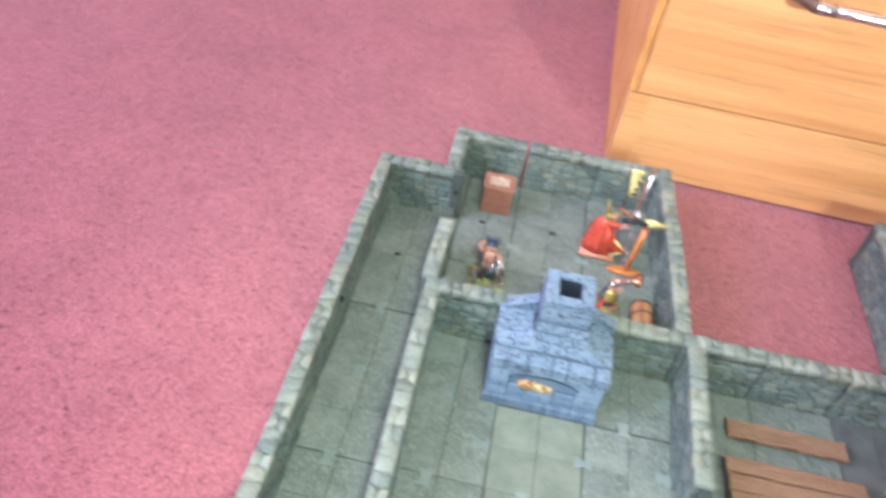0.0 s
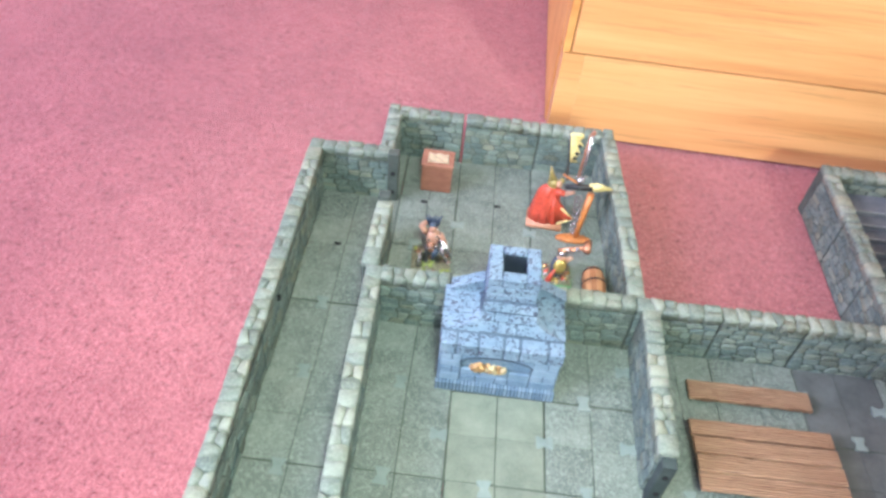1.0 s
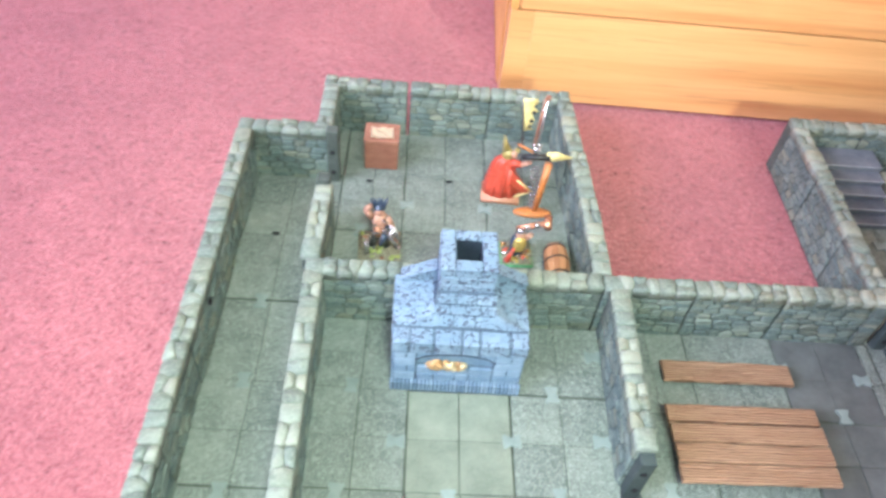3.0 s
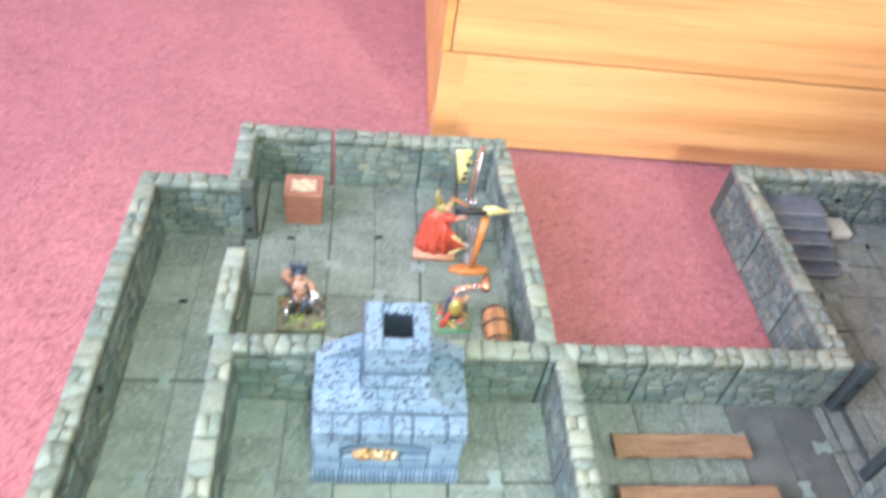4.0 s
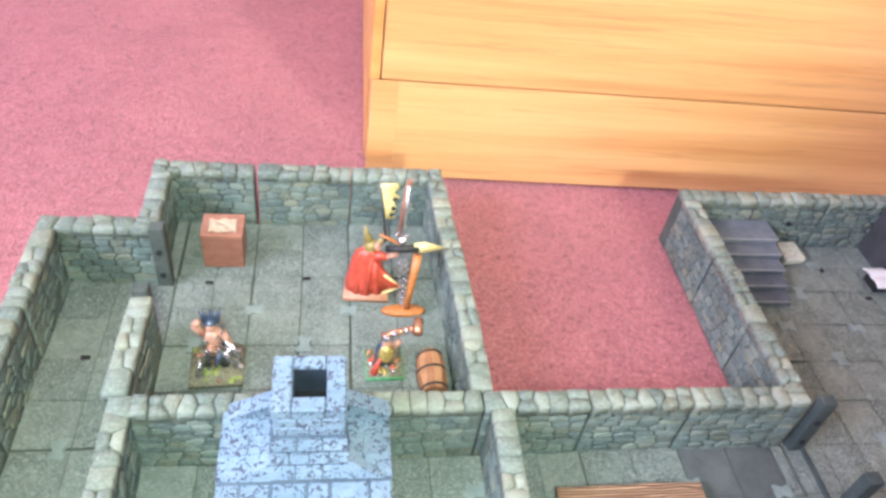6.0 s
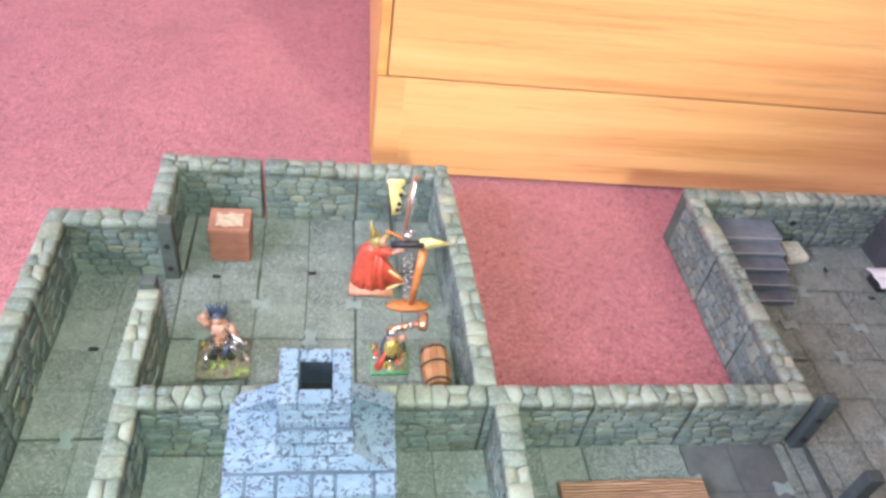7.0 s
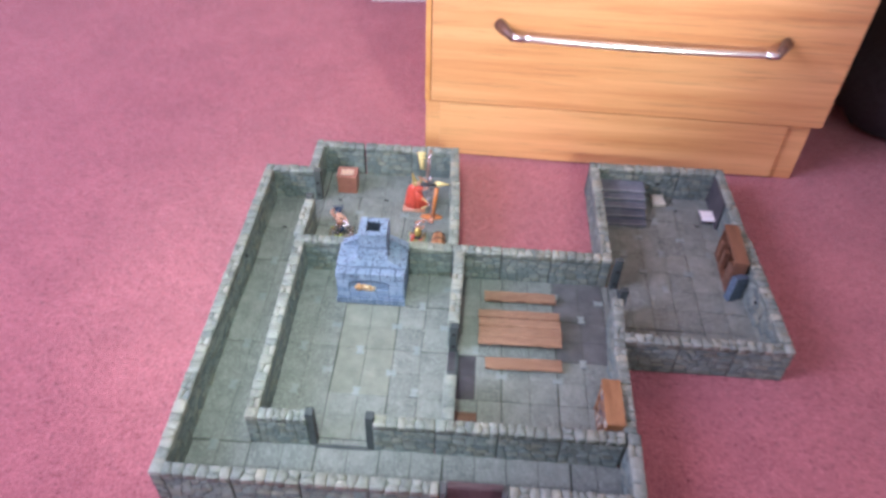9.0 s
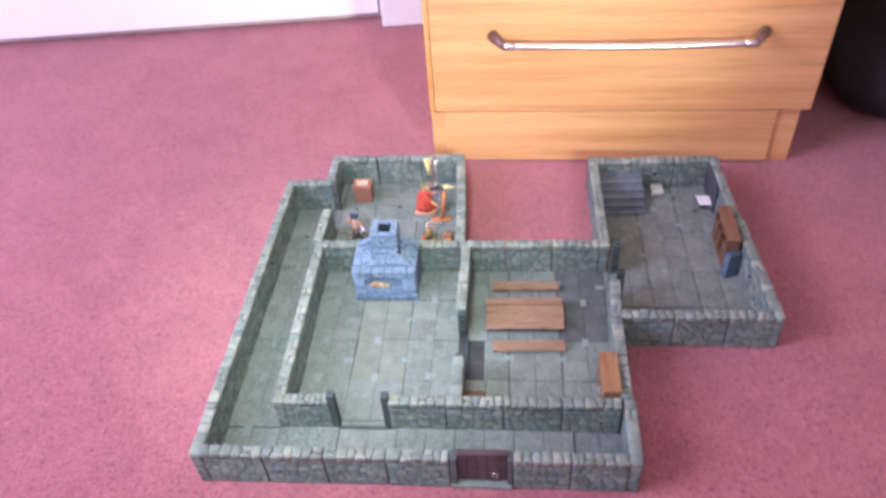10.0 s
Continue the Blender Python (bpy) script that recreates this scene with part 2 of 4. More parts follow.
RED_CLOTH = plain("red_paint", (0.50, 0.068, 0.042), 0.42, coat=0.2)
ORANGE = plain("orange_paint", (0.47, 0.17, 0.05), 0.4)
GOLD = plain("gold_paint", (0.66, 0.50, 0.16), 0.24, 0.6, vary=0.5, scale=700.0, deep=0.002)
HAIR = plain("hair_paint", (0.30, 0.235, 0.085), 0.35)
GUNMETAL = plain("gunmetal_paint", (0.12, 0.13, 0.135), 0.3, 0.6)
YELLOW = plain("yellow_paint", (0.74, 0.62, 0.28), 0.4)
STEEL = plain("steel_paint", (0.60, 0.58, 0.60), 0.2, 0.85)
BRONZE = plain("bronze_paint", (0.50, 0.26, 0.16), 0.22, 0.7)
FLESH = plain("flesh_paint", (0.47, 0.26, 0.185), 0.3)
NAVY = plain("dark_blue_paint", (0.05, 0.068, 0.105), 0.22)
BLACK = plain("black_paint", (0.02, 0.02, 0.022), 0.45)
MOSS = plain("flock_green", (0.27, 0.32, 0.10), 0.9, vary=0.5, scale=600.0, deep=0.002)
GREEN_RIM = plain("green_rim", (0.10, 0.30, 0.13), 0.5)
EARTH = plain("base_earth", (0.20, 0.185, 0.13), 0.7, vary=0.6, scale=700.0, deep=0.002)
PINK_BASE = plain("pale_base", (0.50, 0.24, 0.15), 0.5)
PAPER = plain("paper", (0.78, 0.66, 0.50), 0.6, vary=0.2, scale=300.0)
WHITE_ITEM = plain("white_paint", (0.80, 0.79, 0.80), 0.45, vary=0.06)
BONE = plain("bone_stone", (0.52, 0.53, 0.44), 0.7)
BLUE_ITEM = plain("blue_paint", (0.085, 0.125, 0.17), 0.5, vary=0.4)
FLAME = plain("flame_paint", (0.62, 0.38, 0.18), 0.5, vary=0.5, scale=240.0)
FLAME_TIP = plain("flame_tip_paint", (0.78, 0.62, 0.38), 0.5, vary=0.3, scale=240.0)
# black for small holes, their inner shade given as colour
HOLE_SHADE = plain("hole_shade", (0.012, 0.013, 0.016), 0.9)
CHROME = plain("chrome", (0.80, 0.79, 0.80), 0.16, 1.0, vary=0.03)
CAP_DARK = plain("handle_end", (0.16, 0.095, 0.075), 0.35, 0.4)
ACRYLIC = plain("handle_satin", (0.95, 0.94, 0.93), 0.28, 1.0, vary=0.03)
SKIRT = plain("skirting_gloss", (0.90, 0.915, 0.875), 0.3, vary=0.03, scale=8.0)
WALL_PAINT = plain("wall_paint", (0.74, 0.71, 0.68), 0.85, vary=0.05, scale=14.0)
CEIL_PAINT = plain("ceiling_paint", (0.80, 0.79, 0.77), 0.9, vary=0.03, scale=10.0)
BAG = plain("black_fabric", (0.018, 0.017, 0.021), 0.8, vary=0.4, scale=120.0)


def carpet_material():
    """Worn short-pile wool in dusty rose."""
    m, nt, bsdf = material("carpet_pile")
    vec = coords(nt, world_space=True)
    tuft = noise_tex(nt, vec, 300.0, 3, 0.75)
    clump = noise_tex(nt, vec, 75.0, 5, 0.75)
    worn = noise_tex(nt, vec, 9.0, 4, 0.6)
    a = ramp(nt, tuft, [(0.33, (0.265, 0.066, 0.090)), (0.67, (0.63, 0.242, 0.264))])
    b = ramp(nt, clump, [(0.32, (0.35, 0.104, 0.124)), (0.68, (0.60, 0.222, 0.242))])
    c = mix(nt, a, b, 0.45)
    fleck = noise_tex(nt, vec, 135.0, 2.5, 0.8)
    c = mix(nt, c, ramp(nt, fleck, [(0.31, (0.54, 0.48, 0.51)), (0.44, (1, 1, 1)), (0.58, (1, 1, 1)), (0.70, (1.16, 1.28, 1.25))]), 1.0, "MULTIPLY")
    w = ramp(nt, worn, [(0.32, (0.86, 0.84, 0.86)), (0.62, (1, 1, 1))])
    nt.links.new(mix(nt, c, w, 1.0, "MULTIPLY"), bsdf.inputs["Base Color"])
    bsdf.inputs["Roughness"].default_value = 0.95
    bsdf.inputs["Specular IOR Level"].default_value = 0.1
    bsdf.inputs["Sheen Weight"].default_value = 0.25
    bsdf.inputs["Sheen Roughness"].default_value = 0.5
    bump(nt, bsdf, tuft, 0.9, 0.004)
    return m


CARPET = carpet_material()

# ---- mesh helpers ----


def box_bm(bm, x0, x1, y0, y1, z0, z1, slot=0):
    v = [bm.verts.new(p) for p in ((x0, y0, z0), (x1, y0, z0), (x1, y1, z0), (x0, y1, z0), (x0, y0, z1), (x1, y0, z1), (x1, y1, z1), (x0, y1, z1))]
    for f in ((3, 2, 1, 0), (4, 5, 6, 7), (0, 1, 5, 4), (1, 2, 6, 5), (2, 3, 7, 6), (3, 0, 4, 7)):
        bm.faces.new([v[i] for i in f]).material_index = slot
    return v


def solid(x0, x1, y0, y1, z0, z1, bevel=0.0, segments=2):
    bm = bmesh.new()
    box_bm(bm, x0, x1, y0, y1, z0, z1)
    if bevel:
        bmesh.ops.bevel(bm, geom=bm.edges[:], offset=bevel, segments=segments, profile=0.6, affect="EDGES")
    return bm


def ring_bm(bm, rings, slot=0, closed=True):
    """Skin a list of rings (each a list of points) and cap both ends."""
    made = [[bm.verts.new(p) for p in r] for r in rings]
    n = len(made[0])
    for a, b in zip(made, made[1:]):
        for i in range(n):
            j = (i + 1) % n
            bm.faces.new((a[i], a[j], b[j], b[i])).material_index = slot
    if closed:
        bm.faces.new(made[0][::-1]).material_index = slot
        bm.faces.new(made[-1]).material_index = slot


def lathe_bm(bm, cx, cy, profile, n=12, slot=0, squash=1.0):
    ring_bm(bm, [[(cx + r * math.cos(2 * math.pi * i / n), cy + squash * r * math.sin(2 * math.pi * i / n), z) for i in range(n)] for z, r in profile], slot)


def tube_bm(bm, a, b, ra, rb, n=8, slot=0):
    a, b = Vector(a), Vector(b)
    q = (b - a).to_track_quat("Z", "Y")
    rings = []
    for c, r in ((a, ra), (b, rb)):
        rings.append([c + q @ Vector((r * math.cos(2 * math.pi * i / n), r * math.sin(2 * math.pi * i / n), 0)) for i in range(n)])
    ring_bm(bm, rings, slot)


def ball_bm(bm, c, r, n=10, m=6, slot=0):
    cx, cy, cz = c
    rx, ry, rz = r if isinstance(r, tuple) else (r, r, r)
    rings = []
    for k in range(m + 1):
        a = -math.pi / 2 + math.pi * (0.06 + 0.88 * k / m)
        rings.append([(cx + rx * math.cos(a) * math.cos(2 * math.pi * i / n), cy + ry * math.cos(a) * math.sin(2 * math.pi * i / n), cz + rz * math.sin(a)) for i in range(n)])
    ring_bm(bm, rings, slot)


def mesh_of(name, bm, mats, smooth=False):
    bmesh.ops.recalc_face_normals(bm, faces=bm.faces[:])
    me = bpy.data.meshes.new(name)
    bm.to_mesh(me)
    bm.free()
    for m in mats if isinstance(mats, (list, tuple)) else [mats]:
        me.materials.append(m)
    if smooth:
        me.polygons.foreach_set("use_smooth", [True] * len(me.polygons))
    return me


def part(name, bm, mat, parent, label="", smooth=False):
    ob = new(name, mesh_of(name, bm, mat, smooth))
    ob.parent = parent
    if label:
        ob["label"] = label
    return ob


def thing(name, m, label, category, group="", kind=""):
    ob = new(name)
    ob.empty_display_size = 0.01
    ob.matrix_world = m
    return tagged(ob, label, category, group, kind)


def whole(name, bm, mats, label, category, kind="", smooth=False, m=None, group=""):
    ob = new(name, mesh_of(name, bm, mats, smooth))
    if m is not None:
        ob.matrix_world = m
    return tagged(ob, label, category, group, kind)


rng = random.Random(11)


def clip_cell(poly, px, pz, qx, qz, squeeze):
    """The part of a polygon that lies nearer to p than to q, with lengths along x squeezed."""
    dx, dz = (qx - px) * squeeze * squeeze, qz - pz
    lim = dx * (px + qx) / 2 + dz * (pz + qz) / 2
    out = []
    for (ax, az), (bx, bz) in zip(poly, poly[1:] + poly[:1]):
        da, db = dx * ax + dz * az - lim, dx * bx + dz * bz - lim
        if da <= 0:
            out.append((ax, az))
        if da * db < 0:
            k = da / (da - db)
            out.append((ax + k * (bx - ax), az + k * (bz - az)))
    return out


def rubble(seeds, width, height, squeeze):
    """Cells of random masonry round the seeds, in a face of that size."""
    found = []
    for i, (px, pz) in enumerate(seeds):
        poly = [(0, 0), (width, 0), (width, height), (0, height)]
        for j, (qx, qz) in enumerate(seeds):
            if i != j and abs(qx - px) < 0.045 and abs(qz - pz) < 0.03:
                poly = clip_cell(poly, px, pz, qx, qz, squeeze)
        if len(poly) > 2:
            found.append(poly)
    return found


def cell_stone(name, poly, mat, deep, r, profile, joint=0.00045):
    """A rounded stone on the outline of a cell, its face towards +z. Returns the mesh and the cell's middle."""
    cx, cz = sum(p[0] for p in poly) / len(poly), sum(p[1] for p in poly) / len(poly)
    pts = []
    for x, z in poly:
        d = math.hypot(x - cx, z - cz) + 1e-9
        k = max(0.3, 1 - joint * 1.3 / d)
        pts.append(((x - cx) * k, (z - cz) * k))
    cut = []
    for (ax, az), (bx, bz) in zip(pts, pts[1:] + pts[:1]):
        e = math.hypot(bx - ax, bz - az)
        if e < 0.0012:
            cut.append(((ax + bx) / 2, (az + bz) / 2))
            continue
        k = min(0.28, r.uniform(0.0007, 0.0014) / e)
        cut += [(ax + k * (bx - ax), az + k * (bz - az)), (bx - k * (bx - ax), bz - k * (bz - az))]
    tilt = r.uniform(-0.05, 0.05), r.uniform(-0.05, 0.05)
    bm = bmesh.new()
    ring_bm(bm, [[(x * k, z * k, deep * u + (tilt[0] * x + tilt[1] * z) * (u > 0.4)) for x, z in cut] for u, k in profile])
    return mesh_of(name, bm, mat, smooth=True), cx, cz


def face_pattern(seed, width, height):
    """The stones of one cast wall face: rough courses of flat rubble."""
    r = random.Random(seed)
    seeds = []
    z = 0.0
    while z < height - 0.003:
        h = min(r.uniform(0.0052, 0.0088), height - z)
        if height - z - h < 0.0035:
            h = height - z
        x = -r.uniform(0, 0.008)
        while x < width:
            w = r.uniform(0.0080, 0.0190)
            m = x + w / 2
            if 0.001 < m < width - 0.001:
                if w > 0.0125 and r.random() < 0.16:
                    seeds += [(m, z + h * 0.24), (m + r.uniform(-0.002, 0.002), z + h * 0.78)]
                else:
                    seeds.append((m, z + h * r.uniform(0.34, 0.66)))
            x += w
        z += h
    stones = []
    for poly in rubble(seeds, width, height, 0.5):
        stones.append(cell_stone("stone", poly, STONE, r.uniform(0.0009, 0.0018), r, ((0.0, 1.0), (0.62, 0.985), (0.88, 0.945), (1.0, 0.84))))
    return stones


def cap_pattern(seed, width, deep):
    """The row of stones along the top of a wall."""
    r = random.Random(seed)
    seeds = []
    x = 0.0
    while x < width - 0.003:
        w = r.uniform(0.0080, 0.0165)
        if width - x - w < 0.006:
            w = width - x
        if r.random() < 0.28:
            seeds += [(x + w * r.uniform(0.35, 0.6), deep * 0.24), (x + w * r.uniform(0.4, 0.65), deep * 0.77)]
        else:
            seeds.append((x + w / 2, deep * r.uniform(0.35, 0.65)))
        x += w
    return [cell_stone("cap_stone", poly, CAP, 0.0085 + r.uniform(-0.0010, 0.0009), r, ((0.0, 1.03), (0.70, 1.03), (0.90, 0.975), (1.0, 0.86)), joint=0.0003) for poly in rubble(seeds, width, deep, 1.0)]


H, THICK, P = 0.055, 0.0150, 0.0762


def piece(name, mesh, parent, m):
    ob = new(name, mesh)
    ob.parent = parent
    ob.matrix_basis = m
    return ob


WALLS = []
FACE_TALL = H - 0.0062 + 0.005
FACES = [face_pattern(700 + i, P, FACE_TALL) for i in range(9)]
END_FACES = [face_pattern(760 + i, THICK - 0.002, FACE_TALL) for i in range(3)]
CAP_ROWS = [cap_pattern(800 + i, P, THICK) for i in range(8)]


def wall_section(ax, ay, bx, by, seed, ends=(False, False)):
    """A length of cast rubble wall from a to b (its middle line), with stones on both faces and a row of cap stones."""
    r = random.Random(seed)
    length = math.hypot(bx - ax, by - ay)
    turn = math.degrees(math.atan2(by - ay, bx - ax)) + r.uniform(-0.5, 0.5)
    wall = thing("dungeon_wall", pose(ax, ay, 0, 0, 0, turn), "grey-green cast rubble wall section of a miniature dungeon, pale dry-brushed top stones", "wall", "dungeon walls")
    half, low, stretch = THICK / 2, -0.005, (length - 0.0008) / P
    part("core", solid(0.0004, length - 0.0004, -half + 0.0014, half - 0.0014, -0.006, H - 0.0062), MORTAR, wall)
    for side in (-1, 1):
        way = r.choice((-1, 1))
        for mesh, cx, cz in r.choice(FACES):
            x = cx if way > 0 else P - cx
            base = Matrix.Translation((0.0004 + x * stretch, side * (half - 0.0019), low + cz))
            face = Matrix(((way * stretch, 0, 0, 0), (0, 0, side, 0), (0, 1, 0, 0), (0, 0, 0, 1)))
            piece("stone", mesh, wall, base @ face)
    for n, on in enumerate(ends):
        if on:
            s = 1 if n else -1
            for mesh, cx, cz in r.choice(END_FACES):
                base = Matrix.Translation((length - 0.0014 if n else 0.0014, cx - half + 0.001, low + cz))
                piece("stone", mesh, wall, base @ Matrix(((0, 0, s, 0), (1, 0, 0, 0), (0, 1, 0, 0), (0, 0, 0, 1))))
    way, over = r.choice((-1, 1)), r.choice((-1, 1))
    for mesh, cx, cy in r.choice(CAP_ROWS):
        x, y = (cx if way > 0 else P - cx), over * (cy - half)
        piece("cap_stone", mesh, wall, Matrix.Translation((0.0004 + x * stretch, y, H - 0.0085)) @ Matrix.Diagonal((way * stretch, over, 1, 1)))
    WALLS.append((wall, (ax + bx) / 2, (ay + by) / 2))
    return wall


def wall_run(ax, ay, bx, by, seed, ends=(False, False), **more):
    length = math.hypot(bx - ax, by - ay)
    n = max(1, round(length / P))
    for i in range(n):
        p, q = i / n, (i + 1) / n
        wall_section(ax + (bx - ax) * p, ay + (by - ay) * p, ax + (bx - ax) * q, ay + (by - ay) * q, seed * 100 + i, ends=(ends[0] and i == 0, ends[1] and i == n - 1), **more)


# ---- the room ----
GZ = -0.006
bm = bmesh.new()
for ring in [[(-1.9, -2.3, GZ), (2.3, -2.3, GZ), (2.3, 1.6, GZ), (-1.9, 1.6, GZ)]]:
    bm.faces.new([bm.verts.new(p) for p in ring])
    bmesh.ops.subdivide_edges(bm, edges=bm.edges[:], cuts=40, use_grid_fill=True)
for v in bm.verts:
    v.co.z += 0.0010 * noise.noise(v.co * 5.0) - 0.001
whole("carpet_floor", bm, CARPET, "dusty rose short-pile carpet covering the whole floor", "carpet", "structure", smooth=True)

# back wall, running a little askew to the model
SK = pose(-0.55, 1.135, GZ, 0, 0, 5.5)
whole("wall_north", solid(-1.5, 3.0, 0.03, 0.15, 0, 2.4), WALL_PAINT, "plain painted room wall behind the chest of drawers", "wall", "structure", m=SK)
whole("baseboard", solid(-1.5, 0.44, 0.0, 0.028, 0.020, 0.21, 0.004), SKIRT, "tall glossy white skirting board along the wall", "skirting board", "structure", m=SK)
whole("trim", solid(0.45, 0.60, -0.045, 0.028, 0.0, 1.9, 0.006), SKIRT, "white painted upright door casing beside the chest", "trim", "structure", m=SK)
whole("wall_east", solid(2.3, 2.4, -2.3, 1.6, GZ, 2.4), WALL_PAINT, "plain painted room wall", "wall", "structure")
whole("wall_south", solid(-1.9, 2.3, -2.4, -2.3, GZ, 2.4), WALL_PAINT, "plain painted room wall", "wall", "structure")
bm = bmesh.new()
box_bm(bm, -2.0, -1.9, -2.3, -1.40, GZ, 2.4)
box_bm(bm, -2.0, -1.9, 0.0, 1.6, GZ, 2.4)
box_bm(bm, -2.0, -1.9, -1.40, 0.0, GZ, 0.88)
box_bm(bm, -2.0, -1.9, -1.40, 0.0, 2.02, 2.4)
whole("wall_west", bm, WALL_PAINT, "plain painted room wall with a window opening", "wall", "structure")
whole("ceiling", solid(-2.0, 2.4, -2.4, 1.7, 2.4, 2.5), CEIL_PAINT, "plain white painted ceiling", "ceiling", "structure")

# ---- chest of drawers ----
chest = thing("chest_of_drawers", pose(0.0795, 0.5360, GZ, 0, 0, -1.5), "honey-coloured wood-veneer chest of drawers standing on the carpet", "chest of drawers")
part("side_panel", solid(0.0, 0.018, 0.031, 0.58, 0, 0.92, 0.002), CHEST_EDGE, chest)
part("side_panel", solid(0.636, 0.654, 0.031, 0.58, 0, 0.92, 0.002), CHEST_EDGE, chest)
part("stile", solid(0.002, 0.0269, 0.0006, 0.030, 0.0, 0.1095), CHEST_WOOD, chest)
part("plinth", solid(0.0270, 0.6143, 0.0006, 0.030, 0.004, 0.1095), CHEST_WOOD, chest)
part("stile", solid(0.6145, 0.654, 0.0060, 0.030, 0.0, 0.1100, 0.0005), CHEST_WOOD, chest)
part("corner_post", solid(0.0005, 0.0092, -0.0025, 0.0300, 0.1115, 0.9150, 0.0010), CHEST_EDGE, chest)
# dark sheet added so the gaps round the drawers read as shaded
part("gap_shade_sheet", solid(0.0095, 0.6350, 0.0302, 0.0309, 0.004, 0.9150), CAP_DARK, chest, "dark sheet behind the drawer fronts, painted shade of their gaps")
part("back_panel", solid(0.018, 0.628, 0.56, 0.57, 0.02, 0.90), CHEST_EDGE, chest)
part("top_panel", solid(-0.004, 0.670, -0.01, 0.585, 0.92, 0.945, 0.004), CHEST_WOOD, chest)
for level in range(3):
    z = 0.1119 + 0.2658 * level
    drawer = part("drawer", solid(0.0102, 0.667, -0.003, 0.030, z, z + 0.262, 0.0025), CHEST_WOOD, chest)
    part("drawer_box", solid(0.03, 0.616, 0.0315, 0.5, z + 0.03, z + 0.22), CHEST_EDGE, drawer)
    hz = z + 0.145
    bm = bmesh.new()
    n = 18
    rings = []
    for i in range(n + 1):
        u = -1 + 2 * i / n
        cx, cy = 0.338 + 0.185 * u, -0.040 - 0.006 * (1 - u * u)
        rings.append([(cx, cy + 0.0050 * math.cos(2 * math.pi * k / 10), hz + 0.0056 * math.sin(2 * math.pi * k / 10)) for k in range(10)])
    ring_bm(bm, rings)
    handle = part("handle", bm, ACRYLIC, drawer, "satin metal bar handle", smooth=True)
    for s in (-1, 1):
        bm = bmesh.new()
        tube_bm(bm, (0.338 + s * 0.182, -0.040, hz), (0.338 + s * 0.200, -0.040, hz), 0.0064, 0.0064, 14)
        part("ferrule", bm, CHROME, handle, "polished chrome ferrule", smooth=True)
        bm = bmesh.new()
        tube_bm(bm, (0.338 + s * 0.199, -0.041, hz), (0.338 + s * 0.221, -0.004, hz + 0.003), 0.0060, 0.0098, 14)
        part("end_post", bm, CAP_DARK, handle, "dark brown end post", smooth=True)

# black bag on the carpet beyond the chest
bm = bmesh.new()
bmesh.ops.create_icosphere(bm, subdivisions=4, radius=1.0)
for v in bm.verts:
    d = v.co.normalized()
    k = 1 / (abs(d.x) ** 3 + abs(d.y) ** 3 + abs(d.z) ** 3) ** (1 / 3)
    k *= 1 + 0.10 * noise.noise(d * 2.2) + 0.05 * noise.noise(d * 6)
    v.co = Vector((d.x * 0.24, d.y * 0.23, max(-0.17, d.z * 0.19))) * k
    v.co.z = max(v.co.z, -0.17)
whole("fabric_bag", bm, BAG, "slumped black fabric bag lying on the carpet", "bag", smooth=True, m=pose(1.08, 0.79, GZ + 0.17))

# ---- dungeon walls ----
h2 = THICK / 2
WX, IX, DX = -0.1590, -0.0755, 0.1560
FY, NY, BY, TY = -0.1510, -0.0728, 0.2270, 0.4645
wall_run(WX + 0.001, FY - h2, WX - 0.001, 0.3835, 1, ends=(True, False))
wall_run(WX + h2, FY, 0.1515, FY, 2, ends=(False, True))
wall_run(0.2275, FY, 0.3620, FY - 0.0005, 3, ends=(True, False))
wall_run(IX + 0.0025, NY - h2, IX - 0.0020, BY + h2, 4, ends=(True, True))
wall_run(IX + h2 + 0.002, NY, -0.0075, NY, 5, ends=(False, True))
wall_run(0.0690, NY, 0.3620, NY + 0.001, 6, ends=(True, False))
wall_run(DX, NY + h2, DX - 0.001, 0.0005, 7, ends=(False, True))
wall_run(DX - 0.001, 0.0860, DX + 0.0005, BY - h2, 8, ends=(True, False))
wall_run(IX + 0.0045, BY, 0.3620, BY - 0.0005, 9)
wall_run(0.3690, FY - h2, 0.3725, NY + h2, 10, ends=(True, False))
wall_run(0.3690, NY + h2, 0.3708, 0.0725, 11)
wall_run(0.3715, 0.0735, 0.3775, 0.1470, 12, ends=(False, True))
wall_run(WX - h2 - 0.001, 0.3910, -0.0830, 0.3915, 13)
wall_run(-0.0820, BY + h2, -0.0810, 0.3170, 14, ends=(False, True))
wall_run(-0.0905, 0.3860, -0.0905, TY - h2, 15, ends=(True, False))
wall_run(-0.0985, TY, -0.0165, TY, 16)
wall_run(-0.0145, TY, 0.1440, TY - 0.001, 23)
wall_run(0.1462, BY + h2, 0.1452, 0.3050, 17)
wall_run(0.1450, 0.3055, 0.1370, TY - h2, 24)
wall_run(0.3695, BY - h2, 0.3705, 0.4405, 18, ends=(True, False))
wall_run(0.3630, 0.4475, 0.5850, 0.4490, 19)
wall_run(0.5770, 0.4415, 0.5790, 0.2900, 20)
wall_run(0.5815, 0.2900, 0.5890, 0.0865, 21)
wall_run(0.3775, 0.0785, 0.5960, 0.0780, 22, ends=(False, True))


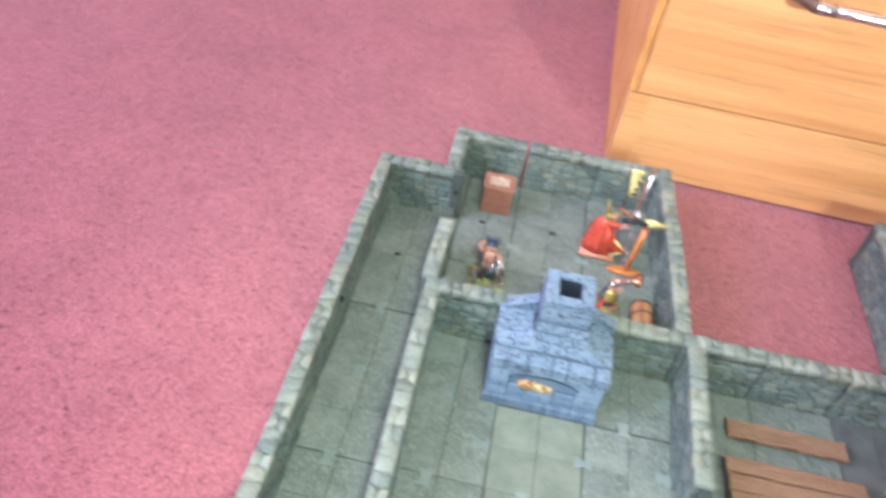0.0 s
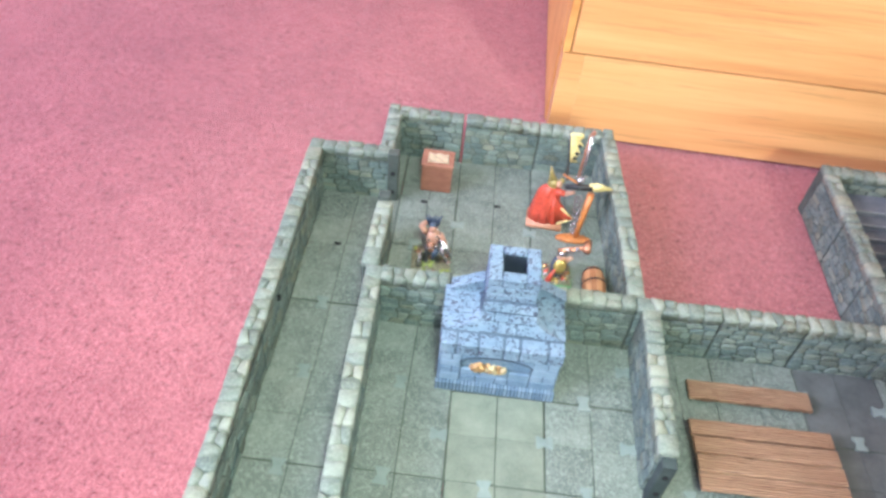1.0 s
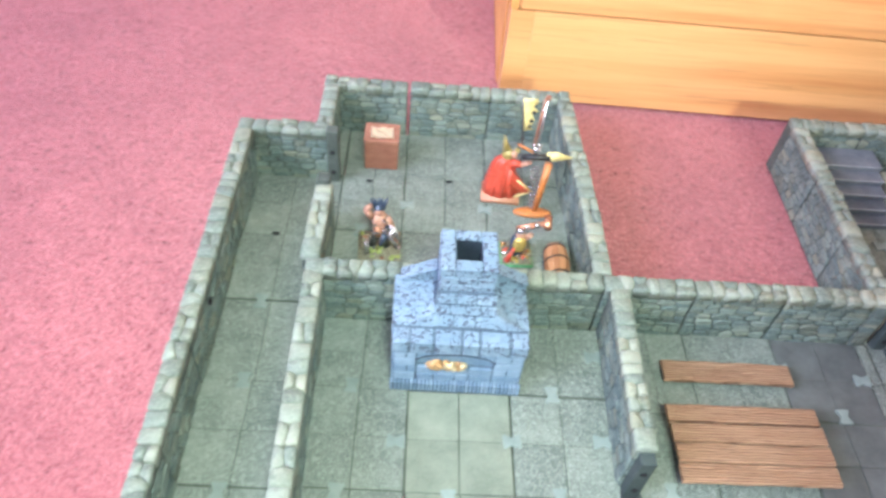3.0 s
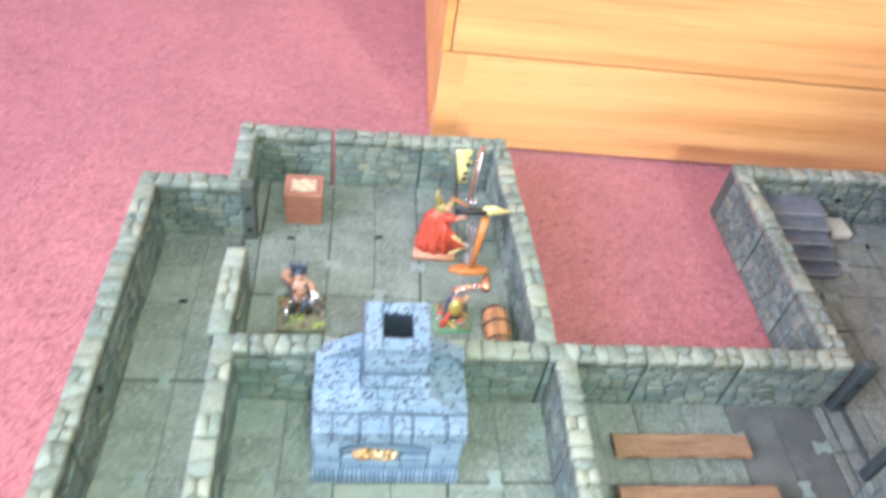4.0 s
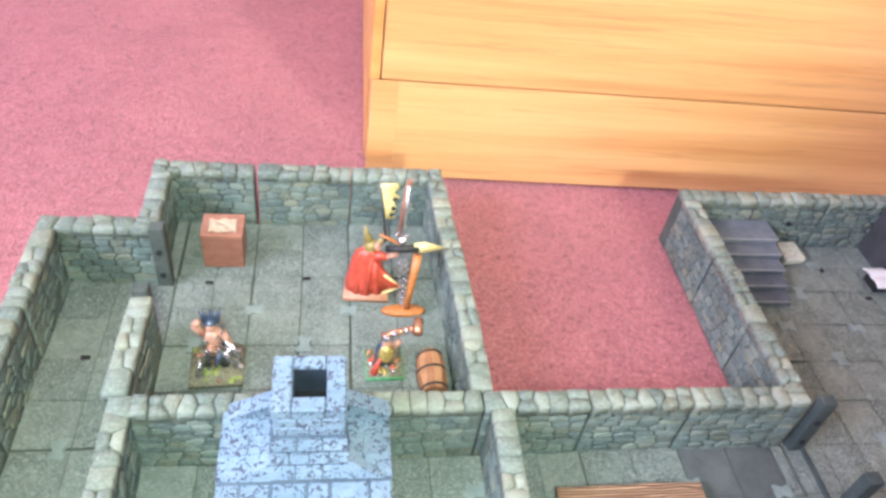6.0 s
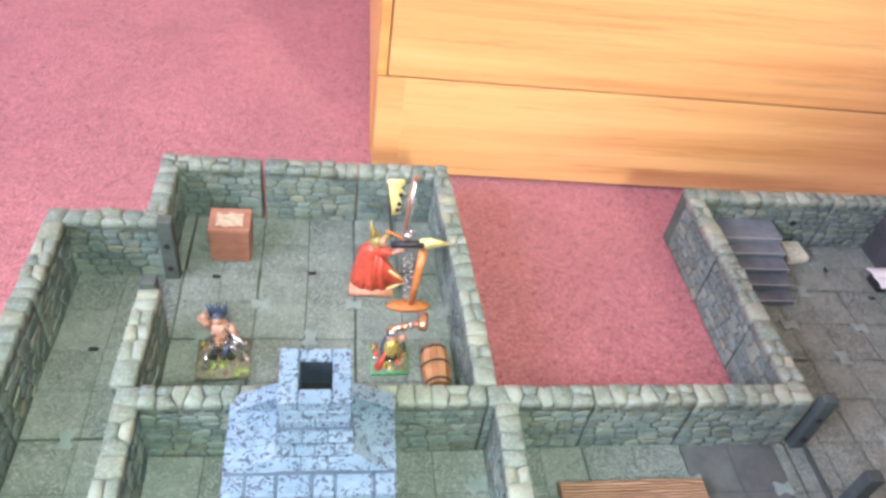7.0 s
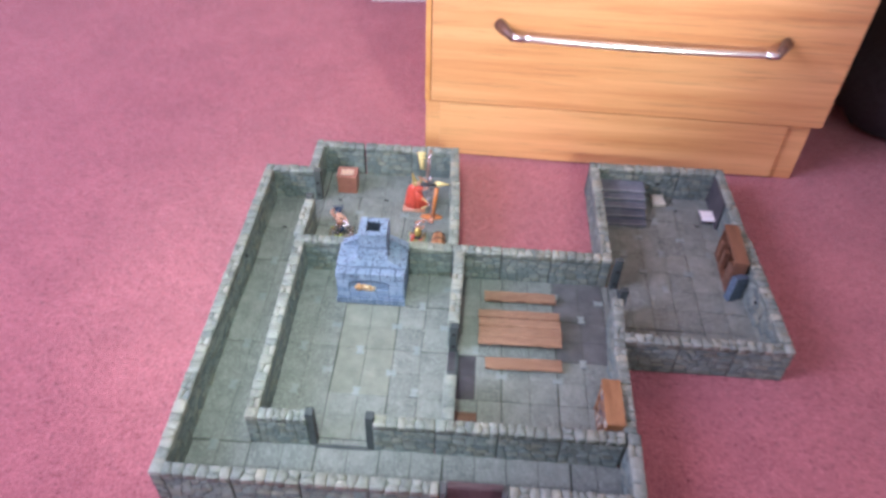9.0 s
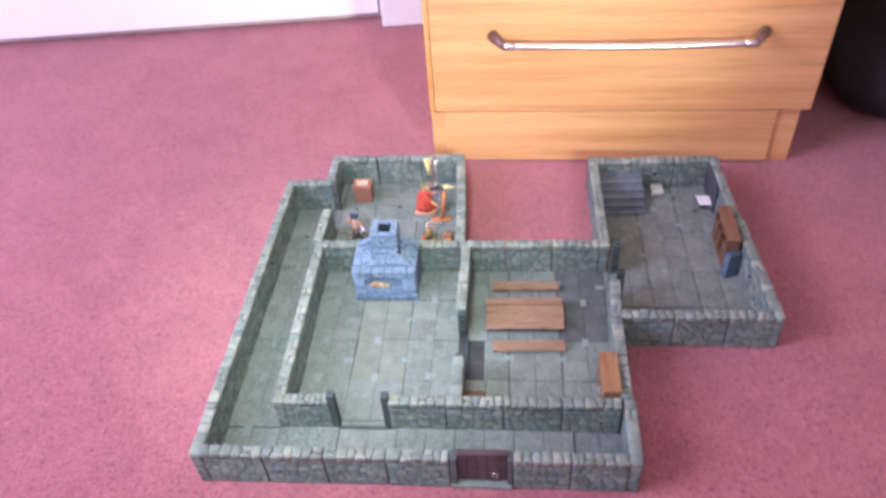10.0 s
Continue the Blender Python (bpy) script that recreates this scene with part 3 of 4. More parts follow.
def socket(x, y, z, dx, dy):
    """A hinge hole as a black plug, its shade given as colour; a part of the wall section."""
    wall = min(WALLS, key=lambda w: math.hypot(w[1] - x, w[2] - y))[0]
    bm = bmesh.new()
    tube_bm(bm, (-0.0020 * dx, -0.0020 * dy, 0), (0.0012 * dx, 0.0012 * dy, 0), 0.0030, 0.0026, 9)
    hole = part("hinge_hole", bm, HOLE_SHADE, wall)
    hole.matrix_basis = wall.matrix_basis.inverted() @ Matrix.Translation((x, y, z))


socket(-0.1520, 0.1990, 0.037, 1, 0)
socket(0.4795, 0.4405, 0.028, 0, -1)
socket(0.5785, 0.1790, 0.029, -1, 0)

# ---- dungeon floor ----
UNIT_FLAG = {}


def flag_mesh(mat, seed):
    key = mat.name, seed
    if key not in UNIT_FLAG:
        r = random.Random(500 + seed)
        bm = bmesh.new()
        n = 4
        top = {}
        for i in range(n + 1):
            for j in range(n + 1):
                e = i in (0, n) or j in (0, n)
                x, y = i / n - 0.5, j / n - 0.5
                top[i, j] = bm.verts.new((x * (1 - 0.012 * e), y * (1 - 0.012 * e), (0.90 if e else 1.0) + r.uniform(-0.05, 0.05)))
        for i in range(n):
            for j in range(n):
                bm.faces.new((top[i, j], top[i + 1, j], top[i + 1, j + 1], top[i, j + 1]))
        rim = [(i, 0) for i in range(n)] + [(n, j) for j in range(n)] + [(i, n) for i in range(n, 0, -1)] + [(0, j) for j in range(n, 0, -1)]
        low = [bm.verts.new((top[k].co.x, top[k].co.y, 0)) for k in rim]
        for a in range(len(rim)):
            b = (a + 1) % len(rim)
            bm.faces.new((low[a], low[b], top[rim[b]], top[rim[a]]))
        UNIT_FLAG[key] = mesh_of("flagstone", bm, mat, smooth=True)
    return UNIT_FLAG[key]


bm = bmesh.new()
outline = [(-0.45, -1), (0.45, -1), (0.5, -0.8), (0.27, 0), (0.5, 0.8), (0.45, 1), (-0.45, 1), (-0.5, 0.8), (-0.27, 0), (-0.5, -0.8)]
ring_bm(bm, [[(x, y * 0.5, z) for x, y in outline] for z in (0.0, 1.0)])
CLIP_MESH = mesh_of("clip", bm, CLIP)
# empty slot: a black block carries the shade of the opening
SLOT_MESH = mesh_of("slot", solid(-0.0032, 0.0032, -0.0019, 0.0019, -0.0015, 0.0004), HOLE_SHADE)
TILES = []


def floor_piece(x0, x1, y0, y1, seed, mat=FLAG, nx=2, ny=2, raised=0.0):
    """A square of cast paving: grooved flagstones on a dark base."""
    r = random.Random(seed)
    cx, cy = (x0 + x1) / 2, (y0 + y1) / 2
    lift = r.uniform(-0.0009, 0.0006) + raised
    w, d = x1 - x0 - 0.0007, y1 - y0 - 0.0007
    look_words = {"flagstone": "grey-green", "flagstone_green": "pale green", "flagstone_slate": "slate-coloured", "slate_dark": "dark purple-grey"}[mat.name]
    tile = thing("dungeon_floor", pose(cx + r.uniform(-0.0005, 0.0005), cy + r.uniform(-0.0005, 0.0005), lift, r.uniform(-0.2, 0.2), r.uniform(-0.2, 0.2), r.uniform(-0.7, 0.7)), look_words + " cast flagstone floor section of a miniature dungeon", "floor tile", "dungeon floor tiles")
    part("base", solid(-w / 2 - 0.0006, w / 2 + 0.0006, -d / 2 - 0.0006, d / 2 + 0.0006, GZ - lift + 0.0006, -0.0016), GAP, tile)
    for i in range(nx):
        for j in range(ny):
            m = Matrix.Translation(((i + 0.5) * w / nx - w / 2, (j + 0.5) * d / ny - d / 2, -0.0018)) @ Matrix.Diagonal((w / nx - 0.0006, d / ny - 0.0008, 0.0020, 1))
            piece("flagstone", flag_mesh(mat, r.randrange(6)), tile, m)
    TILES.append((tile, cx, cy, lift))
    return tile


def clip(x, y, turn=0, kind="clip"):
    """A bow-tie clip that joins two tiles, or its empty slot; a part of the tile that it sits in."""
    tile, cx, cy, lift = min(TILES, key=lambda t: math.hypot(t[1] - x, t[2] - y))
    at = Matrix.Translation((x - cx, y - cy, -0.0008)) @ Matrix.Rotation(radians(turn + rng.uniform(-5, 5)), 4, "Z")
    if kind == "slot":
        piece("slot", SLOT_MESH, tile, Matrix.Translation((0, 0, 0.0008)) @ at)
        return
    high = 0.0014 + max(0.0, 0.0004 - lift)
    k = rng.uniform(0.9, 1.05)
    piece("clip", CLIP_MESH, tile, at @ Matrix.Diagonal((0.0112 * k, 0.0136 * k, high, 1)))


def floor_grid(xs, ys, seed, special=(), skip=(), high=()):
    special = dict(special)
    k = 0
    for i in range(len(xs) - 1):
        for j in range(len(ys) - 1):
            k += 1
            if (i, j) in skip:
                continue
            w, d = xs[i + 1] - xs[i], ys[j + 1] - ys[j]
            floor_piece(xs[i], xs[i + 1], ys[j], ys[j + 1], seed * 50 + k, special.get((i, j), FLAG), 2 if w > 0.05 else 1, 2 if d > 0.05 else 1, 0.0022 if (i, j) in high else 0.0)


floor_grid([-0.1535, -0.0800], [-0.1455, -0.0805, -0.0030, 0.0730, 0.1565, 0.2325, 0.3065, 0.3835], 1)
floor_grid([-0.0795, 0.0, 0.0762, 0.1524, 0.2286, 0.3048, 0.3660], [-0.1455, -0.0785], 2)
floor_grid([-0.0730, 0.0, 0.0762, 0.1515], [-0.0675, 0.0, 0.0755, 0.1550, 0.2190], 3, special=[((1, 1), FLAG_GREEN), ((1, 2), FLAG_GREEN)], high=[(2, 3)])
floor_grid([-0.0735, -0.0145, 0.0635, 0.1380], [0.2350, 0.3178, 0.3905, 0.4570], 4)
floor_grid([0.1605, 0.2225, 0.2960, 0.3690], [-0.0675, 0.0030, 0.0740, 0.1450, 0.2210], 5, special=[((2, 2), FLAG_SLATE), ((2, 3), FLAG_SLATE)], skip=[(0, 1)])
floor_piece(0.1605, 0.1875, 0.0030, 0.0740, 906, SLATE_DARK, nx=1, ny=2)
floor_piece(0.1875, 0.2225, 0.0030, 0.0740, 907, nx=1, ny=2)
floor_grid([0.3790, 0.4400, 0.5080, 0.5830], [0.0840, 0.1420, 0.2200, 0.2985, 0.3790, 0.4405], 6)
floor_piece(0.0, 0.0620, -0.0783, -0.0677, 901, nx=2, ny=1)
floor_piece(0.1490, 0.1603, 0.0035, 0.0830, 902, SLATE_DARK, nx=1, ny=2)
floor_piece(0.3692, 0.3788, 0.1400, 0.2210, 903, nx=1, ny=2)
floor_piece(-0.0875, -0.0740, 0.3180, 0.3850, 904, nx=1, ny=2)
floor_piece(-0.0835, -0.0740, 0.3860, 0.4570, 905, nx=1, ny=2)


# corridor
for y in (0.231, 0.156, 0.069, 0.001, -0.087):
    clip(-0.1240, y)
clip(-0.1240, 0.306, 0, "slot")
# hearth room
for x, y in ((-0.043, 0.156), (0.108, 0.156), (-0.046, 0.072), (0.030, 0.071), (0.108, 0.076), (-0.044, 0.001), (0.035, 0.004), (0.110, 0.007)):
    clip(x, y)
for x, y in ((-0.007, 0.112), (0.076, 0.116), (-0.007, 0.035), (0.077, 0.036), (0.143, 0.119), (0.144, 0.192)):
    clip(x, y, 90)
# treasure room
for x, y, turn in ((-0.011, 0.352, 90), (0.062, 0.353, 90), (0.029, 0.318, 0), (-0.052, 0.317, 0)):
    clip(x, y, turn)
clip(-0.048, 0.382, 0, "slot")
clip(0.028, 0.388, 0, "slot")
# stair room
for x, y, turn in ((0.504, 0.412, 90), (0.472, 0.377, 0), (0.4395, 0.3355, 90), (0.507, 0.334, 90), (0.472, 0.300, 0), (0.437, 0.258, 90), (0.506, 0.258, 90), (0.466, 0.222, 0), (0.546, 0.302, 0), (0.411, 0.295, 0)):
    clip(x, y, turn)
clip(0.540, 0.371, 0, "slot")
clip(0.511, 0.407, 90, "slot")
# dining room
for x, y, turn in ((0.297, 0.191, 90), (0.335, 0.150, 0), (0.332, 0.071, 0), (0.362, 0.184, 90), (0.2225, 0.042, 90), (0.296, 0.040, 90), (0.187, 0.083, 0)):
    clip(x, y, turn)


# ---- doorways ----
def doorway(m, width, label, sill=True, mat=FRAME, half=0.0050, high=0.064):
    way = thing("doorway", m, label, "door frame", "dungeon doorways")
    for s in (-1, 1):
        x = s * (width / 2 - 0.0035)
        part("post", solid(x - half, x + half, -0.0055, 0.0055, GZ, high, 0.0012), mat, way)
        # sockets are black studs, the shade of the hinge holes painted on
        for z in (0.012, 0.036):
            bm = bmesh.new()
            tube_bm(bm, (x - s * (half - 0.002), 0, z), (x - s * (half + 0.0008), 0, z), 0.0026, 0.0024, 8)
            part("hinge_socket", bm, HOLE_SHADE, way)
    if sill:
        part("sill", solid(-width / 2 + 0.006, width / 2 - 0.006, -0.0080, -0.0040, -0.002, 0.0022, 0.0008), FRAME, way)
    return way


doorway(pose(0.0305, NY, 0), 0.077, "dark grey stone doorway with two posts, open above")
doorway(pose(DX, 0.0435, 0, 0, 0, 90), 0.086, "dark grey stone doorway between two dungeon rooms", high=0.050)
doorway(pose(0.3870, 0.1900, 0, 0, 0, 90), 0.066, "dark green stone doorway with two posts, open above", half=0.0042, high=0.058)
doorway(pose(-0.0815, 0.3515, 0, 0, 0, 90), 0.070, "dark grey-green stone doorway with hinge holes in its posts", sill=False, mat=POST_STONE, high=0.060)

front = thing("front_door", pose(0.1895, FY, GZ), "dark purple-brown plank door in a grey stone frame", "door")
part("threshold", solid(-0.037, 0.037, -0.0090, 0.0080, 0.0, 0.0075, 0.0012), FLAG, front)
part("jamb", solid(-0.037, -0.0295, -0.0070, 0.0075, 0.0075, 0.0600, 0.0012), FLAG_SLATE, front)
part("jamb", solid(0.0310, 0.037, -0.0070, 0.0075, 0.0075, 0.0600, 0.0012), FLAG_SLATE, front)
leaf = part("leaf", solid(-0.0295, 0.0310, 0.0005, 0.0065, 0.0075, 0.0640, 0.001), DARK_WOOD, front)
for i in range(5):
    x = -0.0290 + 0.0120 * i
    part("plank", solid(x, x + 0.0115, -0.0016, 0.0004, 0.0080, 0.0640, 0.0006), DARK_WOOD, leaf)
for x in (0.0160,):
    bm = bmesh.new()
    ring = []
    for i in range(14):
        a = 2 * math.pi * i / 14
        c = Vector((x + 0.0042 * math.cos(a), -0.0040, 0.024 + 0.0042 * math.sin(a)))
        out = Vector((math.cos(a), 0, math.sin(a)))
        ring.append([bm.verts.new(c + 0.0010 * (math.cos(b) * out + math.sin(b) * Vector((0, 1, 0)))) for b in (0, 1.57, 3.14, 4.71)])
    for i in range(14):
        for k in range(4):
            bm.faces.new((ring[i][k], ring[(i + 1) % 14][k], ring[(i + 1) % 14][(k + 1) % 4], ring[i][(k + 1) % 4]))
    part("ring_handle", bm, STEEL, leaf, "pale metal ring handle", smooth=True)

# dark panel flat against the east wall of the stair room
east_panel = thing("side_door", pose(0.5690, 0.4015, 0, 0, 0, 90), "dark slate-coloured boarded panel against the dungeon wall", "door")
part("leaf", solid(-0.0370, 0.0370, -0.0012, 0.0012, -0.001, 0.0530, 0.0008), SLATE_DARK, east_panel)
for i in range(4):
    part("board", solid(-0.0368 + 0.0185 * i, -0.0187 + 0.0185 * i, 0.0012, 0.0020, 0.0, 0.0525, 0.0004, 1), SLATE_DARK, east_panel)

# ---- stairs ----
stairs = thing("staircase", pose(0.3785, 0.3590, 0), "slate-blue miniature stone stairs rising to the dungeon wall", "stairs")
for i in range(5):
    y0 = 0.0135 * i
    step = part("step", solid(0.0, 0.0760, y0 + 0.0010, 0.0815 if i == 4 else y0 + 0.0160, 0.0, 0.0064 * (i + 1) - 0.0018, 0.0006), STEP, stairs)
    part("tread", solid(-0.0003, 0.0763, y0, 0.0815 if i == 4 else y0 + 0.0158, 0.0064 * (i + 1) - 0.0019, 0.0064 * (i + 1), 0.0008), STEP, step)
    part("nosing", solid(0.0002, 0.0760, y0 - 0.0004, y0 + 0.0007, 0.0064 * (i + 1) - 0.0012, 0.0064 * (i + 1) + 0.0002, 0.0003, 1), NOSING, step, "pale worn step edge")

# ---- fireplace ----
fire = thing("fireplace", pose(0.0340, 0.2188, 0) @ Matrix.Diagonal((1, 1, 0.94, 1)), "pale blue brick fireplace with a sloping hood and square chimney", "fireplace")
FX, FD = 0.0470, 0.0600
bm = bmesh.new()
box_bm(bm, -FX, -0.0300, -FD, 0, 0, 0.0480)
box_bm(bm, 0.0260, FX, -FD, 0, 0, 0.0480)
box_bm(bm, -0.0300, 0.0260, -FD + 0.009, 0, 0, 0.0480)
box_bm(bm, -0.0300, 0.0260, -FD, -FD + 0.009, 0, 0.0290)
part("body", bm, BLUE_JOINT, fire)
# low arch over the fire
bm = bmesh.new()
n = 14
upper, lower = [], []
for i in range(n + 1):
    u = -1 + 2 * i / n
    upper.append((-0.002 + 0.028 * u, 0.0480))
    lower.append((-0.002 + 0.028 * u, 0.0380 + 0.0085 * math.sqrt(max(0.0, 1 - u * u))))
fr = [[bm.verts.new((x, y, z)) for x, z in row] for y in (-FD - 0.0012, -FD + 0.008) for row in (upper, lower)]
for i in range(n):
    for a, b in ((0, 1), (1, 3), (3, 2), (2, 0)):
        bm.faces.new((fr[a][i], fr[a][i + 1], fr[b][i + 1], fr[b][i]))
part("arch", bm, BLUE, fire)
part("firebox", solid(-0.0298, 0.0258, -FD + 0.0024, -FD + 0.0089, 0.0292, 0.0478), BLUE, fire, "blue back of the shallow fire opening")
fire_bed = part("ember_bed", solid(-0.0190, 0.0035, -FD - 0.0006, -FD + 0.0022, 0.0290, 0.0312, 0.0008), FLAME, fire, "painted orange embers", smooth=True)
r = random.Random(5)
for i in range(20):
    bm = bmesh.new()
    u = i / 19
    x = -0.0200 + 0.0240 * u
    tall = 0.0118 * (0.5 + 0.5 * math.sin(math.pi * min(1, 0.15 + 0.9 * u))) * r.uniform(0.6, 1.1)
    lean, out = r.uniform(-0.0045, 0.0025), r.uniform(0.0012, 0.0046)
    mid = Vector((x + 0.4 * lean, -FD - 0.6 * out, 0.0296 + 0.55 * tall))
    tube_bm(bm, (x, -FD + r.uniform(0.0, 0.002), 0.0288), mid, 0.0036, 0.0026, 6)
    tube_bm(bm, mid, (x + lean, -FD - out, 0.0300 + tall), 0.0026, 0.0004, 6)
    part("flame", bm, FLAME if i % 5 < 3 else FLAME_TIP, fire_bed, smooth=True)
# thin dark strip along the arch: wash and joint shade as colour
bm = bmesh.new()
strip = []
for i in range(n + 1):
    u = -1 + 2 * i / n
    x, z = -0.002 + 0.0292 * u, 0.0372 + 0.0098 * math.sqrt(max(0.0, 1 - u * u))
    strip.append([(x, -FD - 0.0015, z), (x, -FD - 0.0015, z + 0.0010), (x, -FD - 0.0002, z + 0.0010), (x, -FD - 0.0002, z)])
ring_bm(bm, strip)
part("arch_joint", bm, BLUE_WASH_SHADE, fire, "dark line round the low arch")
# hearth of upright bricks
for i in range(33):
    x = -0.0490 + 0.098 * i / 33
    if i == 0:
        HEARTH = mesh_of("hearth_brick", solid(0, 0.0021, -0.0045, 0, 0, 0.0118, 0.0006, 1), BLUE)
    piece("hearth_brick", HEARTH, fire, Matrix.Translation((x + 0.0003, -FD - 0.0003, 0)))
part("hearth_bed", solid(-0.0490, 0.0490, -FD - 0.0035, -FD - 0.0002, 0, 0.0095), BLUE_JOINT, fire)


def brick_row(x0, x1, y, z0, z1, deep, count, seed, mat_mesh, axis=0):
    r = random.Random(seed)
    cuts = sorted([0, 1] + [(i + r.uniform(-0.22, 0.22)) / count for i in range(1, count)])
    for a, b in zip(cuts, cuts[1:]):
        w = (x1 - x0) * (b - a)
        c = x0 + (x1 - x0) * (a + b) / 2
        size = Matrix.Diagonal((w - 0.0011, deep, z1 - z0 - 0.0010, 1))
        spot = Matrix.Translation((c, y, (z0 + z1) / 2)) if axis == 0 else Matrix.Translation((y, c, (z0 + z1) / 2)) @ Matrix.Rotation(radians(90), 4, "Z")
        piece("brick", mat_mesh, fire, spot @ size)


BRICK = mesh_of("brick", solid(-0.5, 0.5, -0.5, 0.5, -0.5, 0.5, 0.07, 1), BLUE)
BRICK_S = mesh_of("brick", solid(-0.5, 0.5, -0.5, 0.5, -0.5, 0.5, 0.07, 1), BLUE_SPECK)
for s in (-1, 1):
    for k in range(4):
        z = 0.0118 + 0.0091 * k
        brick_row(*((-FX, -0.0302) if s < 0 else (0.0262, FX)), -FD - 0.0001, z, z + 0.0091, 0.0026, 1 + k % 2, 60 + 3 * k + s, BRICK)
        brick_row(-FD + 0.001, 0.0, s * (FX + 0.0001), z - 0.0118 * (k == 0), z + 0.0091, 0.0026, 4 - k % 2, 80 + 3 * k + s, BRICK, axis=1)
brick_row(-0.0300, 0.0260, -FD - 0.0001, 0.0118, 0.0204, 0.0026, 4, 71, BRICK)
brick_row(-0.0300, 0.0260, -FD - 0.0001, 0.0206, 0.0296, 0.0026, 3, 72, BRICK)
# mantel course
part("mantel_bed", solid(-FX - 0.0008, FX + 0.0008, -FD - 0.0012, 0, 0.0480, 0.0620), BLUE_JOINT, fire)
brick_row(-FX - 0.002, FX + 0.002, -FD + 0.0045, 0.0478, 0.0632, 0.0130, 6, 91, BRICK_S)
for s in (-1, 1):
    brick_row(-FD + 0.0130, 0.0, s * (FX - 0.0012), 0.0478, 0.0632, 0.0070, 4, 95 + s, BRICK_S, axis=1)
# apron in front of the chimney, with a low fin on either side
part("mantel_top", solid(-FX + 0.002, FX - 0.002, -FD + 0.0130, 0, 0.0600, 0.0630, 0.0008), BLUE_SPECK, fire)
bm = bmesh.new()
ring_bm(bm, [[(0.002 - xa, ya, z), (0.002 + xa, ya, z), (0.002 + xa, -0.026, z), (0.002 - xa, -0.026, z)] for xa, ya, z in ((0.0235, -FD + 0.0125, 0.0626), (0.0230, -FD + 0.0130, 0.0660), (0.0218, -0.0395, 0.0790), (0.0208, -0.0360, 0.0900))])
part("apron", bm, BLUE_JOINT, fire)
for row, (y, z, pitch, half, count, tall) in enumerate(((-0.0456, 0.0688, 1.12, 0.0228, 3, 0.0100), (-0.0420, 0.0776, 1.20, 0.0220, 4, 0.0082), (-0.0388, 0.0860, 1.25, 0.0212, 3, 0.0082))):
    w = 2 * half / count
    for i in range(count):
        piece("apron_brick", BRICK_S, fire, Matrix.Translation((0.002 - half + w * (i + 0.5), y, z)) @ Matrix.Rotation(pitch, 4, "X") @ Matrix.Diagonal((w - 0.0008, tall - 0.0007, 0.0020, 1)))
for s_ in (-1, 1):
    bm = bmesh.new()
    ring_bm(bm, [[(0.002 + s_ * x, -0.0478, 0.0626), (0.002 + s_ * x, yf, z), (0.002 + s_ * x, yb, z), (0.002 + s_ * x, yb + 0.0015, 0.0626)] for x, yf, yb, z in ((0.0215, -0.0440, -0.0330, 0.0770), (0.0310, -0.0462, -0.0400, 0.0695), (0.0415, -0.0475, -0.0465, 0.0640))])
    part("fin", bm, BLUE_SPECK, fire)
    # sunk shoulder, paved with bricks
    bm = bmesh.new()
    rings = []
    for k in range(4):
        u = k / 3
        x, z = s_ * (0.0190 + (FX - 0.0215) * u), 0.0680 - 0.0040 * u
        rings.append([(x, -0.0440 + 0.004 * u, 0.0626), (x, -0.0330, z), (x, -0.0090, z + 0.001), (x, -0.0085, 0.0626)])
    ring_bm(bm, rings)
    shoulder = part("shoulder", bm, BLUE_SPECK, fire)
    fall = Matrix.Rotation(s_ * math.atan2(0.0040, FX - 0.0215), 4, "Y")
    for j in range(2):
        count = 2 if j == 0 else 3
        w = (FX - 0.0215) / count
        for i in range(count):
            piece("shoulder_brick", BRICK_S, shoulder, Matrix.Translation((s_ * (0.0195 + w * (i + 0.5)), -0.0272 + 0.0118 * j, 0.0684 - 0.0040 * (i + 0.5) / count)) @ fall @ Matrix.Diagonal((w - 0.0006, 0.0114, 0.0022, 1)))
    # raking parapet behind it
    bm = bmesh.new()
    ring_bm(bm, [[(s_ * x + 0.002, -0.0105, 0.0626), (s_ * x + 0.002, -0.0100, z), (s_ * x + 0.002, -0.0010, z + 0.0006), (s_ * x + 0.002, -0.0005, 0.0626)] for x, z in ((0.0195, 0.0835), (0.0300, 0.0775), (0.0380, 0.0725), (0.0462, 0.0690))])
    parapet = part("parapet", bm, BLUE_SPECK, fire)
    rake = Matrix.Rotation(s_ * math.atan2(0.0145, 0.0267), 4, "Y")
    for i in range(2):
        piece("coping_brick", BRICK_S, parapet, Matrix.Translation((s_ * (0.0265 + 0.0135 * i) + 0.002, -0.0060, 0.0802 - 0.0074 * i)) @ rake @ Matrix.Diagonal((0.0150, 0.0108, 0.0034, 1)))
# chimney with a square flue
bm = bmesh.new()
outer = [(-0.0200, -0.0370), (0.0200, -0.0370), (0.0200, -0.0010), (-0.0200, -0.0010)]
inner = [(-0.0095, -0.0285), (0.0095, -0.0285), (0.0095, -0.0095), (-0.0095, -0.0095)]
lv = [[bm.verts.new((x, y, z)) for x, y in row] for row, z in ((outer, 0.0629), (outer, 0.1115), (inner, 0.1115), (inner, 0.0900))]
# inner faces get the darker material, shade painted into the flue
for a, b in ((0, 1), (1, 2), (2, 3)):
    for i in range(4):
        j = (i + 1) % 4
        bm.faces.new((lv[a][i], lv[a][j], lv[b][j], lv[b][i])).material_index = int(a == 2)
bm.faces.new(lv[3])
chimney = part("chimney", bm, [BLUE_JOINT, BLUE_WASH_SHADE], fire)
